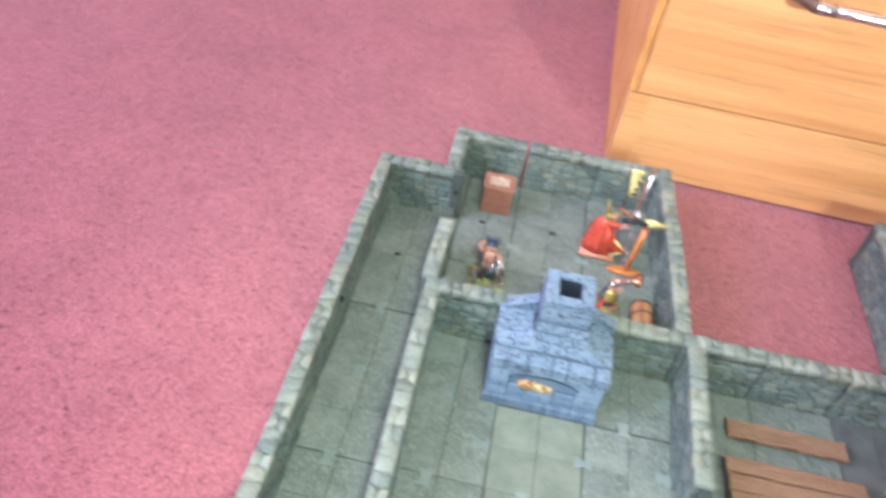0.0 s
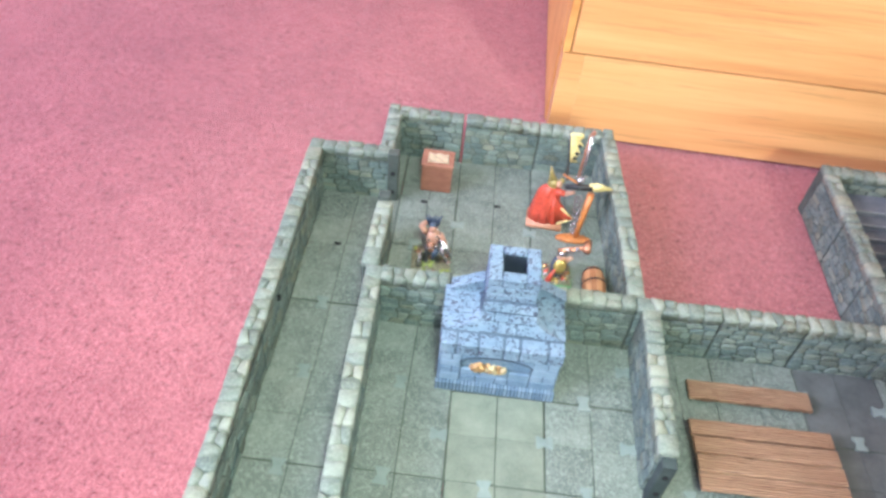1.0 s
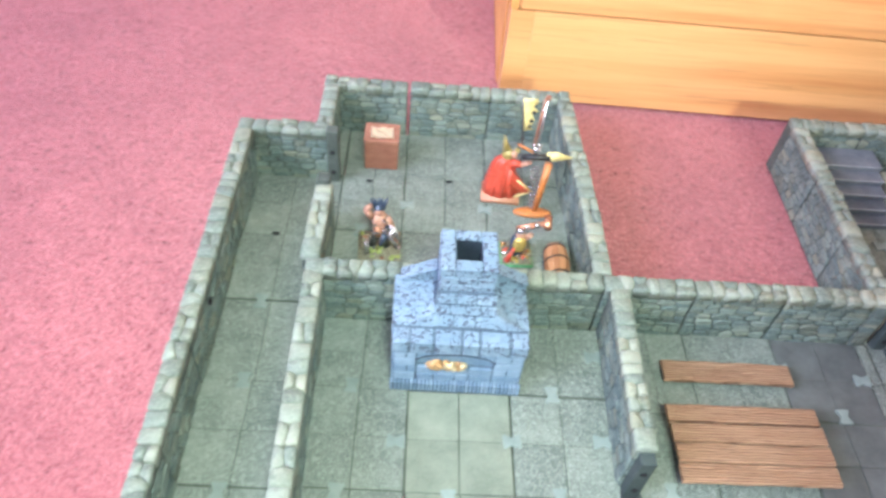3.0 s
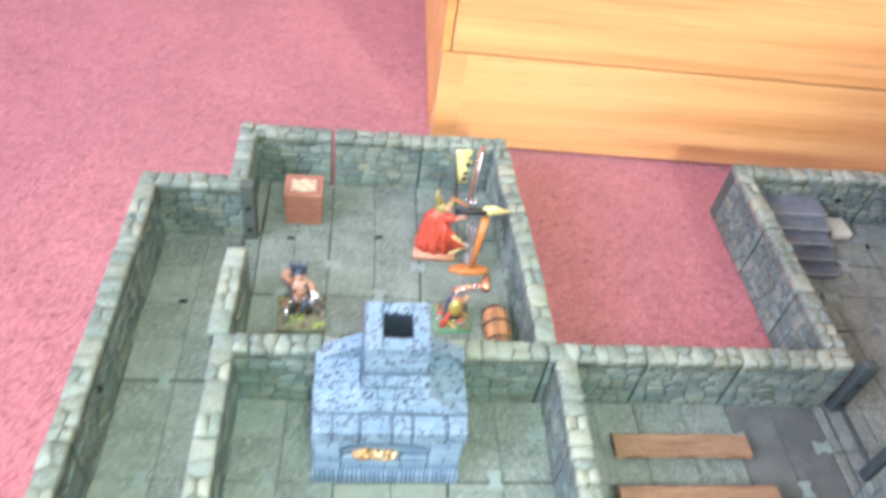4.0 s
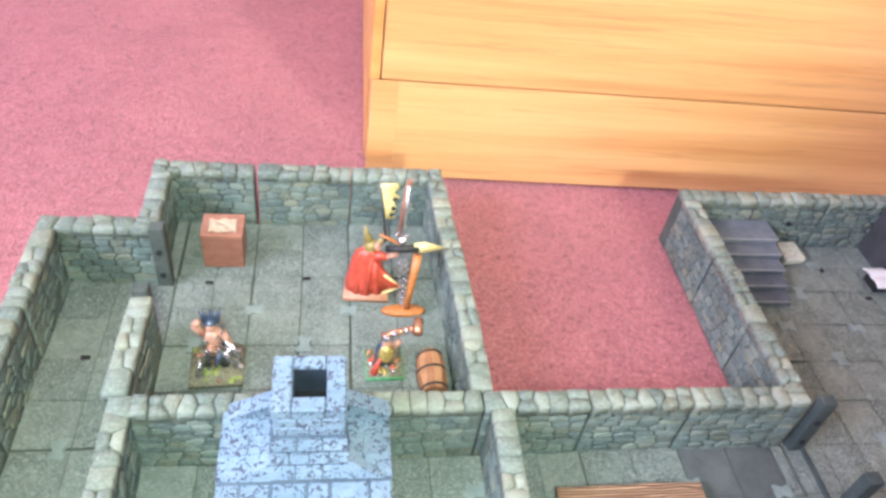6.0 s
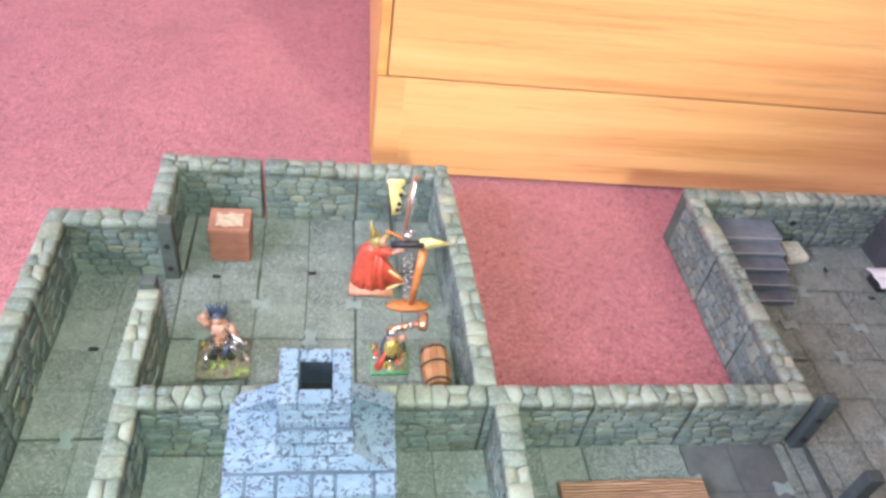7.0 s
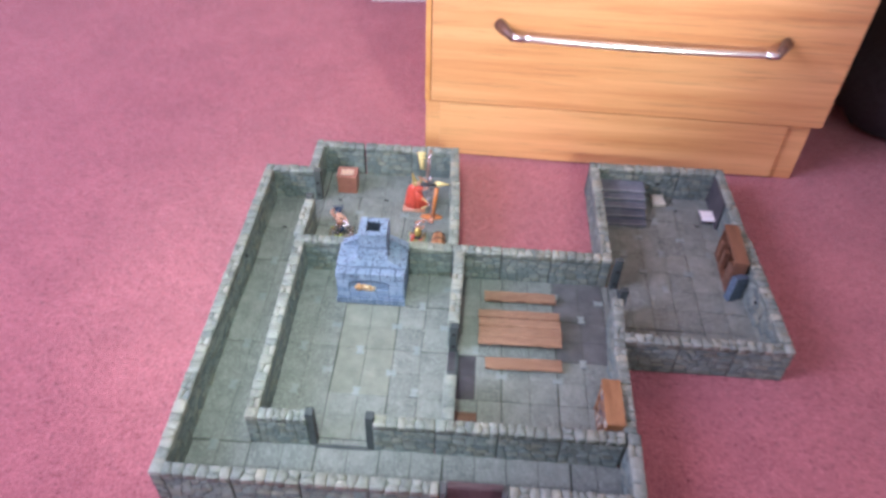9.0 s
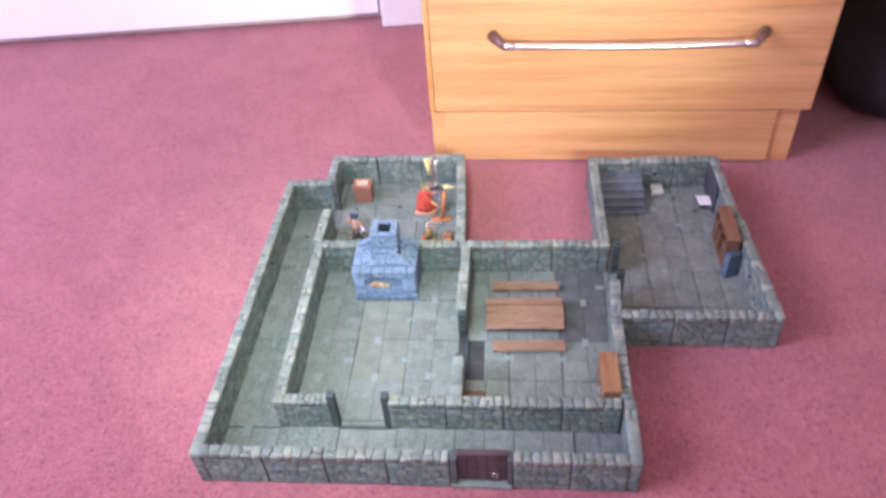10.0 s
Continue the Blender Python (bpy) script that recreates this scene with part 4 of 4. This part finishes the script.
chimney.location, chimney.scale = (0.0018, 0.0030, 0.0012), (0.955, 1, 1)
# black plate paints the flue's depth as shade
part("flue", solid(-0.0094, 0.0094, -0.0284, -0.0096, 0.0895, 0.0905), HOLE_SHADE, chimney, "black plate, painted shade at the bottom of the flue")
for x0, x1, y0, y1 in ((-0.0212, -0.0096, -0.0382, -0.0005), (0.0096, 0.0212, -0.0382, -0.0005), (-0.0095, 0.0095, -0.0382, -0.0286), (-0.0095, 0.0095, -0.0094, -0.0005)):
    k = 2 if y1 - y0 > 0.02 else 1
    for i in range(k):
        a, b = y0 + (y1 - y0) * i / k, y0 + (y1 - y0) * (i + 1) / k
        part("coping_stone", solid(x0, x1 - 0.0004, a, b - 0.0005, 0.1045, 0.1140, 0.0009, 1), BLUE_SPECK, chimney)
for row in range(5):
    z0 = 0.0640 + 0.0081 * row
    for i in range(3 - row % 2):
        w = 0.0410 / (3 - row % 2)
        part("chimney_brick", solid(-0.0205 + w * i + 0.0004, -0.0205 + w * (i + 1) - 0.0004, -0.0380, -0.0362, z0 + 0.0001, z0 + 0.0072, 0.0005, 1), BLUE_SPECK, chimney)
    for s_ in (-1, 1):
        for i in range(2):
            w = 0.0180
            part("chimney_brick", solid(*sorted((s_ * 0.0195, s_ * 0.0208)), -0.0360 + w * i + 0.0003, -0.0360 + w * (i + 1) - 0.0003, z0 + 0.0003, z0 + 0.0077, 0.0004, 1), BLUE_SPECK, chimney)

# ---- table and benches ----
def plank_mesh(length, width, thick):
    bm = bmesh.new()
    n = 8
    r = random.Random(int(length * 1e5))
    rings = []
    for i in range(n + 1):
        x = -length / 2 + length * i / n
        e = 0.0004 * r.uniform(-1, 1)
        w, b = width / 2, 0.0006
        rings.append([(x, -w + e, 0), (x, w + e, 0), (x, w + e, thick - b), (x, w - b + e, thick), (x, -w + b + e, thick), (x, -w + e, thick - b)])
    ring_bm(bm, rings)
    return mesh_of("plank", bm, PLANK)


table = thing("table", pose(0.2455, 0.1140, 0, 0, 0, 0.6), "brown four-plank wooden miniature table with trestle legs", "table")
board = plank_mesh(0.1125, 0.0137, 0.0034)
for i in range(4):
    piece("plank", board, table, Matrix.Translation((rng.uniform(-0.0008, 0.0008), -0.0231 + 0.0154 * i, 0.0150)))
for s in (-1, 1):
    part("trestle", solid(s * 0.040 - 0.0030, s * 0.040 + 0.0030, -0.020, 0.020, 0.0, 0.0151, 0.001), PLANK, table)


def bench(m):
    b = thing("bench", m, "narrow brown wooden miniature bench on two blocks", "bench", "benches at the table")
    top = plank_mesh(0.1020, 0.0180, 0.0034)
    piece("seat_plank", top, b, Matrix.Translation((0, 0, 0.0052)))
    for s in (-1, 1):
        part("leg", solid(s * 0.036 - 0.0030, s * 0.036 + 0.0030, -0.0060, 0.0060, 0, 0.0053, 0.0008), PLANK, b)
    return b


one = bench(pose(0.2475, 0.1800, 0, 0, 0, 0.4))
copy_thing(one, pose(0.2508, 0.0595, 0, 0, 0, 1.7))


# ---- bookcases ----
def bookcase(m, width, deep, high, label, seed, shelves=3, mat=CASE, thick=1.0, spines=(DARK_WOOD, DARK_WOOD, CASE, BOX_BROWN, BOX_BROWN)):
    """Stands with its back on local y = 0, open towards -y."""
    r = random.Random(seed)
    c = thing("bookcase", m, label, "bookcase", "bookcases")
    part("back", solid(-width / 2, width / 2, -0.002, 0, 0, high - 0.002), mat, c)
    for s in (-1, 1):
        part("side", solid(*sorted((s * width / 2, s * (width / 2 - 0.0026))), -deep, -0.002, 0, high - 0.002, 0.0004), mat, c)
    part("top", solid(-width / 2 - 0.0012, width / 2 + 0.0012, -deep - 0.0012, 0.0004, high - 0.002, high + 0.0016, 0.0007), mat, c, "orange-brown flat top board")
    for k in range(shelves):
        z = (high - 0.004) * k / shelves
        part("shelf", solid(-width / 2 + 0.0026, width / 2 - 0.0026, -deep + 0.0005, -0.002, z, z + 0.002), mat, c)
        x = -width / 2 + 0.004
        while x < width / 2 - 0.008:
            w, hh = thick * r.uniform(0.0030, 0.0062), r.uniform(0.55, 0.88) * (high / shelves - 0.003)
            if r.random() < 0.82:
                part("book", solid(x, x + w - 0.0004, -deep + 0.001, -deep + r.uniform(0.008, 0.013), z + 0.002, z + 0.002 + hh, 0.0005, 1), r.choice(spines), c)
            x += w
    return c


bookcase(pose(0.3622, -0.0280, 0, 0, 0, -90), 0.0620, 0.0215, 0.0590, "orange-brown wooden miniature bookcase with grey and brown books", 21, mat=CASE_TAN, spines=(BONE, BOX_BROWN, STEP, CASE, FLAG))
bookcase(pose(0.5725, 0.2655, 0, 0, 0, -92.0), 0.0830, 0.0190, 0.0600, "tall brown wooden miniature bookcase with upright brown volumes", 22, shelves=1, thick=1.9, spines=(BOX_BROWN, CASE, BOX_BROWN, CASE_TAN))

# blue chest leaning by the tall bookcase
bm = solid(-0.0120, 0.0120, -0.0055, 0.0055, 0, 0.0410, 0.0014)
whole("blue_cabinet", bm, BLUE_ITEM, "small upright blue-painted slab beside the bookcase", "cabinet", m=pose(0.5605, 0.2125, 0.0, -5, 8, 26))

# brown box in the corner of the dining room
small = thing("wooden_box", pose(0.1765, -0.0330, 0), "small dull brown wooden box on the flagstones", "box")
part("body", solid(-0.0135, 0.0135, -0.0085, 0.0085, 0, 0.0080, 0.0008), BOX_BROWN, small)
part("lid", solid(-0.0142, 0.0142, -0.0092, 0.0092, 0.0081, 0.0110, 0.0010), BOX_BROWN, small)

# ---- stair room: carved stone and white book ----
bm = solid(-0.0112, 0.0112, -0.0120, 0.0120, 0, 0.0085, 0.0024, 3)
for v in bm.verts:
    v.co.x *= 1 - 9.0 * v.co.y * (v.co.y > 0)
    v.co.z += 0.0012 * noise.noise(v.co * 160) + 0.10 * max(0.0, v.co.y) * (v.co.z > 0.004)
whole("carved_stone", bm, BONE, "small pale cream stone block beside the stairs", "stone block", smooth=True, m=pose(0.4830, 0.4245, 0, 0, 0, 4))
stand = thing("open_book", pose(0.5560, 0.3870, 0, 0, 0, 2) @ Matrix.Diagonal((0.84, 0.80, 0.85, 1)), "white open book lying on a small dark stand", "book")
part("stand", solid(-0.0095, 0.0095, -0.0110, 0.0110, 0, 0.0110, 0.001), BLACK, stand)
for s_ in (-1, 1):
    bm = bmesh.new()
    rings = []
    for i in range(6):
        u = i / 5
        y, z = s_ * (0.0002 + 0.0158 * u), 0.0128 + 0.0026 * math.sin(math.pi * min(1, u * 0.9 + 0.1)) - 0.0006 * u
        rings.append([(-0.0122, y, z - 0.0018), (0.0122, y, z - 0.0018), (0.0122, y, z), (-0.0122, y, z)])
    ring_bm(bm, rings)
    part("page_block", bm, WHITE_ITEM, stand, "white curved pages")

# ---- treasure room ----
crate = thing("chest_with_map", pose(-0.0385, 0.4130, 0), "red-brown wooden chest with a pale parchment on top", "chest")
part("body", solid(-0.0160, 0.0160, -0.0130, 0.0130, 0, 0.0320, 0.0012), BOX_RED, crate)
part("lid", solid(-0.0166, 0.0166, -0.0136, 0.0136, 0.0321, 0.0355, 0.0010), BOX_RED, crate)
bm = bmesh.new()
n = 8
grid = [[bm.verts.new((-0.0105 + 0.0210 * i / n, -0.0100 + 0.0150 * j / n + 0.0008 * math.sin(i * 1.9), 0.0362 + 0.0007 * math.sin(i * 1.3 + j) + 0.0006 * (j == n))) for j in range(n + 1)] for i in range(n + 1)]
for i in range(n):
    for j in range(n):
        bm.faces.new((grid[i][j], grid[i + 1][j], grid[i + 1][j + 1], grid[i][j + 1]))
bmesh.ops.solidify(bm, geom=bm.faces[:], thickness=0.0005)
whole("parchment", bm, PAPER, "crumpled cream parchment lying on the red-brown chest", "paper", m=pose(-0.0385, 0.4130, 0.0003, 0, 0, 2))

keg = thing("barrel", pose(0.1215, 0.2975, 0.0113, 90, 0, 1) @ Matrix.Diagonal((1, 1, 1.15, 1)), "small orange-brown wooden barrel lying on its side", "barrel")
N = 12
for i in range(N):
    bm = bmesh.new()
    a0, a1 = 2 * math.pi * (i + 0.04) / N, 2 * math.pi * (i + 0.96) / N
    rings = []
    for k in range(7):
        u = k / 6
        rr = 0.0090 + 0.0020 * math.sin(math.pi * u)
        rings.append([(q * math.cos(a), q * math.sin(a), 0.0300 * u) for q, a in ((rr, a0), (rr, a1), (rr - 0.0012, a1), (rr - 0.0012, a0))])
    ring_bm(bm, rings)
    part("stave", bm, BARREL, keg)
for z in (0.0022, 0.0150, 0.0278):
    bm = bmesh.new()
    rr = 0.0090 + 0.0020 * math.sin(math.pi * z / 0.030) + 0.0003
    n = 24
    rings = [[((q) * math.cos(2 * math.pi * i / n), q * math.sin(2 * math.pi * i / n), zz) for i in range(n)] for q, zz in ((rr, z - 0.0009), (rr + 0.0003, z), (rr, z + 0.0009))]
    ring_bm(bm, rings, closed=False)
    part("hoop", bm, BLACK, keg, "dark metal hoop", smooth=True)
for z in (0.0010, 0.0275):
    bm = bmesh.new()
    lathe_bm(bm, 0, 0, [(z, 0.0086), (z + 0.0016, 0.0086)], 24)
    part("barrel_head", bm, BARREL, keg)

# ---- painted game pieces, each one plain casting ----
# cloaked piece
bm = bmesh.new()
box_bm(bm, -0.0185, 0.0175, -0.0130, 0.0120, 0, 0.0046, 1)
rings = []
for z, rx, ry, cx in ((0.0046, 0.0172, 0.0105, -0.0005), (0.013, 0.0158, 0.0100, -0.0010), (0.025, 0.0132, 0.0090, -0.0015), (0.036, 0.0108, 0.0078, -0.0020), (0.043, 0.0084, 0.0062, -0.0015), (0.048, 0.0040, 0.0035, 0.0)):
    rings.append([(cx + rx * (1 + 0.07 * math.sin(7 * a + 0.6)) * math.cos(a), 0.001 + ry * (1 + 0.10 * math.sin(7 * a + 0.6)) * math.sin(a), z) for a in (2 * math.pi * k / 42 for k in range(42))])
ring_bm(bm, rings, 0)
for a, top_z, wide in ((2.6, 0.036, 0.0030), (3.4, 0.041, 0.0026), (4.1, 0.033, 0.0032), (4.7, 0.040, 0.0026), (5.3, 0.030, 0.0030)):
    tube_bm(bm, (0.0160 * math.cos(a), 0.001 + 0.0098 * math.sin(a), 0.0048), (0.0078 * math.cos(a + 0.25), 0.001 + 0.0052 * math.sin(a + 0.25), top_z), wide, 0.0014, 8, 0)
ball_bm(bm, (0.0005, 0.001, 0.0500), (0.0058, 0.0054, 0.0062), slot=2)
tube_bm(bm, (-0.0005, 0.0015, 0.0520), (-0.0050, 0.003, 0.0690), 0.0044, 0.0006, 10, 2)
ball_bm(bm, (0.0062, -0.001, 0.0515), (0.0034, 0.0032, 0.0042), slot=3)
ball_bm(bm, (0.0085, 0.001, 0.0550), (0.0030, 0.0028, 0.0030), slot=2)
tube_bm(bm, (0.004, 0.0, 0.041), (0.0140, -0.003, 0.0425), 0.0046, 0.0030, 10, 0)
tube_bm(bm, (0.0140, -0.003, 0.0425), (0.0225, -0.004, 0.0470), 0.0026, 0.0018, 10, 3)
flare = []
for k in range(7):
    u = k / 6
    x, y = 0.004 + 0.0225 * u, -0.0055 - 0.0042 * u + 0.0009 * math.sin(5.5 * u)
    low, high, t_ = 0.0055 + 0.0110 * u, 0.0385 - 0.0205 * u ** 0.8, 0.0052 * (1 - u) + 0.0006
    flare.append([(x, y - 0.3 * t_, low), (x, y + t_, low), (x, y + t_, high), (x, y - 0.3 * t_, high)])
ring_bm(bm, flare, 0)
tube_bm(bm, (0.0120, -0.0092, 0.0070), (0.0270, -0.0098, 0.0172), 0.0011, 0.0009, 6, 4)
tube_bm(bm, (0.0270, -0.0098, 0.0172), (0.0130, -0.0085, 0.0275), 0.0009, 0.0011, 6, 4)
whole("cloaked_figurine", bm, [RED_CLOTH, PINK_BASE, HAIR, FLESH, YELLOW], "painted miniature game piece in a glossy red cloak", "figurine", smooth=True, m=pose(0.0775, 0.3750, 0, 0, 0, -4))

# weapon rack with hanging chains, blade and banner
RACK_X, RACK_Y = 0.1055, 0.3530
rack = thing("weapon_rack", pose(RACK_X + 0.0008, RACK_Y - 0.0015, 0), "orange miniature rack with chains, a yellow blade and torn banner", "rack")


def rack_part(name, bm, mat, parent=rack, label=""):
    bmesh.ops.translate(bm, vec=(-RACK_X, -RACK_Y, 0), verts=bm.verts)
    return part(name, bm, mat, parent, label, smooth=True)


def rod(a, b, ra, rb, sides=8):
    bm = bmesh.new()
    tube_bm(bm, a, b, ra, rb, sides)
    return bm


bm = bmesh.new()
lathe_bm(bm, RACK_X, RACK_Y, [(0.0, 0.0178), (0.0026, 0.0178), (0.0042, 0.0140)], 18, 0, 0.34)
rack_part("foot", bm, ORANGE)
rack_part("post", rod((0.1075, 0.3535, 0.002), (0.1125, 0.3600, 0.0560), 0.0027, 0.0038), ORANGE)
rack_part("brace", rod((0.0830, 0.3680, 0.0700), (0.0985, 0.3640, 0.0640), 0.0012, 0.0012, 6), ORANGE)
mast = rack_part("mast", rod((0.0990, 0.3640, 0.0560), (0.1010, 0.3680, 0.1190), 0.0016, 0.0013), STEEL, label="pale metal upright mast")
bm = bmesh.new()
ball_bm(bm, (0.1012, 0.3682, 0.1205), (0.0026, 0.0024, 0.0030))
rack_part("finial", bm, BOX_RED, mast, "red-brown knob on the mast")
rack_part("mast_strap", rod((0.0965, 0.3640, 0.0720), (0.0990, 0.3682, 0.1190), 0.0013, 0.0011, 6), BOX_RED, label="red-brown strip beside the mast")
rack_part("crossbar", rod((0.0880, 0.3650, 0.0580), (0.1130, 0.3620, 0.0620), 0.0026, 0.0034), BLACK, label="black crossbar")
bm = bmesh.new()
ball_bm(bm, (0.1000, 0.3640, 0.0680), (0.0040, 0.0034, 0.0038))
boss = rack_part("boss", bm, STEEL, label="horned metal boss on the crossbar")
for tip in (0.0945, 0.1050):
    rack_part("horn", rod((0.1000, 0.3640, 0.0720), (tip, 0.3640, 0.0735), 0.0010, 0.0006, 6), STEEL, boss)
bm = bmesh.new()
ring_bm(bm, [[(0.1090, 0.3600, 0.0606), (0.1090, 0.3640, 0.0606), (0.1090, 0.3620, 0.0672)], [(0.1160, 0.3585, 0.0602), (0.1160, 0.3655, 0.0602), (0.1160, 0.3620, 0.0690)], [(0.1320, 0.3612, 0.0628), (0.1320, 0.3628, 0.0628), (0.1320, 0.3620, 0.0640)]])
rack_part("blade", bm, YELLOW, label="pale yellow pointed blade")
for x, way, drift, y, up in ((0.0990, 1, 0.0003, 0.3585, 0.0), (0.1035, -1, 0.0002, 0.3575, 0.001)):
    bm = bmesh.new()
    for i in range(15):
        ball_bm(bm, (x + way * 0.0009 * (-1) ** i + drift * i, y - 0.0002 * i, 0.052 - 0.0033 * i + up), (0.0011, 0.0011, 0.0021), 6, 4)
    rack_part("chain", bm, STEEL, label="hanging silver chain")
rack_part("banner_pole", rod((0.0880, 0.3680, 0.0640), (0.0800, 0.3700, 0.1190), 0.0013, 0.0010, 6), GUNMETAL, label="dark leaning pole")
rings = []
for i in range(9):
    u = i / 8
    w = 0.0125 * (1 - 0.45 * u) * (1 + 0.22 * math.sin(i * 2.6))
    z = 0.1170 - 0.0330 * u
    x = 0.0806 + 0.0048 * u
    rings.append([(x, 0.3690, z), (x + w, 0.3698 + 0.001 * math.sin(i), z), (x + w, 0.3708 + 0.001 * math.sin(i), z), (x, 0.3704, z)])
bm = bmesh.new()
ring_bm(bm, rings)
banner = rack_part("banner", bm, YELLOW, label="torn yellow banner with black spots")
for u, w in ((0.40, 0.0100), (0.66, 0.0085), (0.84, 0.0070)):
    bm = bmesh.new()
    ball_bm(bm, (0.0806 + w + 0.003 * u, 0.3688, 0.1170 - 0.0330 * u), (0.0019, 0.0008, 0.0021), 8, 4)
    rack_part("spot", bm, BLACK, banner)

# bare-armed piece with a dark crest, on a flocked square base
bm = bmesh.new()
box_bm(bm, -0.0185, 0.0185, -0.0175, 0.0175, 0, 0.0038, 0)
r = random.Random(3)
for i in range(46):
    ball_bm(bm, (r.uniform(-0.0165, 0.0165), r.uniform(-0.0155, 0.0155), 0.0040), (r.uniform(0.0012, 0.0034), r.uniform(0.0012, 0.0030), r.uniform(0.0007, 0.0022)), 6, 4, r.choice([0, 0, 1, 1, 6, 4]))
for s in (-1, 1):
    tube_bm(bm, (s * 0.0062, 0, 0.004), (s * 0.0036, 0.001, 0.021), 0.0034, 0.0032, 8, 2)
lathe_bm(bm, 0, 0.0005, [(0.0175, 0.0062), (0.022, 0.0072), (0.029, 0.0068), (0.036, 0.0092), (0.041, 0.0075), (0.043, 0.0030)], 12, 3, 0.72)
ball_bm(bm, (-0.0005, -0.001, 0.0465), (0.0044, 0.0044, 0.0050), slot=3)
for i in range(7):
    tube_bm(bm, (-0.0045 + 0.0014 * i, 0.001, 0.0490), (-0.0085 + 0.0026 * i, 0.0030, 0.0585 + 0.0014 * math.sin(i * 2.3)), 0.0019, 0.0006, 6, 5)
lathe_bm(bm, -0.0005, 0.0005, [(0.0485, 0.0048), (0.0505, 0.0046), (0.0525, 0.0020)], 10, 5)
for i in range(3):
    tube_bm(bm, (0.0110 + 0.002 * i, -0.004, 0.0340 - 0.002 * i), (0.0185 + 0.0025 * i, -0.0075, 0.0190 - 0.002 * i), 0.0020, 0.0010, 7, 4)
    tube_bm(bm, (-0.0060, -0.0045, 0.0300 - 0.0035 * i), (0.0060, -0.0050, 0.0290 - 0.0035 * i), 0.0012, 0.0012, 6, 6)
tube_bm(bm, (-0.008, 0, 0.039), (-0.0125, -0.001, 0.0485), 0.0034, 0.0030, 8, 3)
tube_bm(bm, (-0.0125, -0.001, 0.0485), (-0.0085, -0.002, 0.0540), 0.0028, 0.0024, 8, 3)
tube_bm(bm, (0.008, 0, 0.039), (0.0140, -0.003, 0.0295), 0.0034, 0.0030, 8, 3)
tube_bm(bm, (0.0140, -0.003, 0.0295), (0.0120, -0.009, 0.0210), 0.0030, 0.0028, 8, 4)
tube_bm(bm, (0.0095, -0.011, 0.0290), (0.0175, -0.008, 0.0105), 0.0019, 0.0026, 8, 4)
tube_bm(bm, (0.006, -0.004, 0.0225), (0.0005, -0.0075, 0.0110), 0.0042, 0.0020, 8, 5)
for i in range(5):
    ball_bm(bm, (-0.006 + 0.003 * i, -0.0048, 0.0250 - 0.0008 * abs(i - 2)), 0.0016, 6, 4, 4)
tube_bm(bm, (-0.011, -0.009, 0.0040), (-0.0135, -0.004, 0.0150), 0.0036, 0.0014, 8, 4)
r = random.Random(14)
for i in range(64):
    a, z = r.uniform(0, 6.28), r.uniform(0.006, 0.043)
    ball_bm(bm, (0.0078 * math.cos(a), 0.0058 * math.sin(a) - 0.001, z), (r.uniform(0.0008, 0.0020), r.uniform(0.0008, 0.0018), r.uniform(0.0008, 0.0024)), 6, 4, r.choice([2, 4, 4, 5, 6]))
for v in bm.verts:
    if v.co.z > 0.0062:
        v.co.x, v.co.y = v.co.x * (0.80 if v.co.z < 0.044 else 0.9), v.co.y * 0.9
whole("warrior_figurine", bm, [EARTH, MOSS, GUNMETAL, FLESH, STEEL, NAVY, BRONZE], "painted bare-armed miniature game piece on a flocked square base", "figurine", smooth=True, m=pose(-0.0325, 0.2960, 0, 0, 0, 3))

# small piece with a long hammer
bm = bmesh.new()
box_bm(bm, -0.0140, 0.0140, -0.0140, 0.0140, 0, 0.0030, 0)
box_bm(bm, -0.0132, 0.0132, -0.0132, 0.0132, 0.0030, 0.0036, 1)
r = random.Random(4)
for i in range(40):
    ball_bm(bm, (r.uniform(-0.012, 0.012), r.uniform(-0.012, 0.012), 0.0040), (r.uniform(0.0009, 0.0030), r.uniform(0.0009, 0.0026), r.uniform(0.0008, 0.0026)), 6, 4, r.choice([1, 2, 2, 2, 1, 4, 7, 5]))
lathe_bm(bm, 0, 0, [(0.0036, 0.0062), (0.010, 0.0068), (0.018, 0.0074), (0.024, 0.0060), (0.0265, 0.0025)], 12, 3, 0.8)
ball_bm(bm, (0.0005, -0.001, 0.0290), (0.0042, 0.0042, 0.0046), slot=6)
ball_bm(bm, (0.0005, -0.0040, 0.0190), (0.0062, 0.0048, 0.0095), slot=2)
lathe_bm(bm, 0.0005, 0, [(0.0305, 0.0046), (0.0335, 0.0036), (0.0370, 0.0008)], 10, 4)
tube_bm(bm, (0.005, 0.0, 0.0225), (0.0100, -0.001, 0.0290), 0.0026, 0.0022, 8, 6)
tube_bm(bm, (-0.0040, 0.0, 0.0350), (0.0230, 0.002, 0.0415), 0.0021, 0.0019, 8, 7)
tube_bm(bm, (0.0215, -0.004, 0.0405), (0.0235, 0.008, 0.0420), 0.0036, 0.0036, 8, 7)
for i in range(5):
    ball_bm(bm, (0.001 + 0.0042 * i, 0.0002 * i, 0.0352 + 0.0012 * i), 0.0027, 6, 4, 4 if i % 2 else 7)
tube_bm(bm, (-0.009, -0.010, 0.004), (-0.004, -0.0065, 0.0165), 0.0030, 0.0012, 8, 5)
whole("hammer_figurine", bm, [GREEN_RIM, EARTH, GOLD, NAVY, STEEL, RED_CLOTH, FLESH, BRONZE], "small painted game piece with long hammer on green-rimmed base", "figurine", smooth=True, m=pose(0.0880, 0.2970, 0, 0, 0, 2))
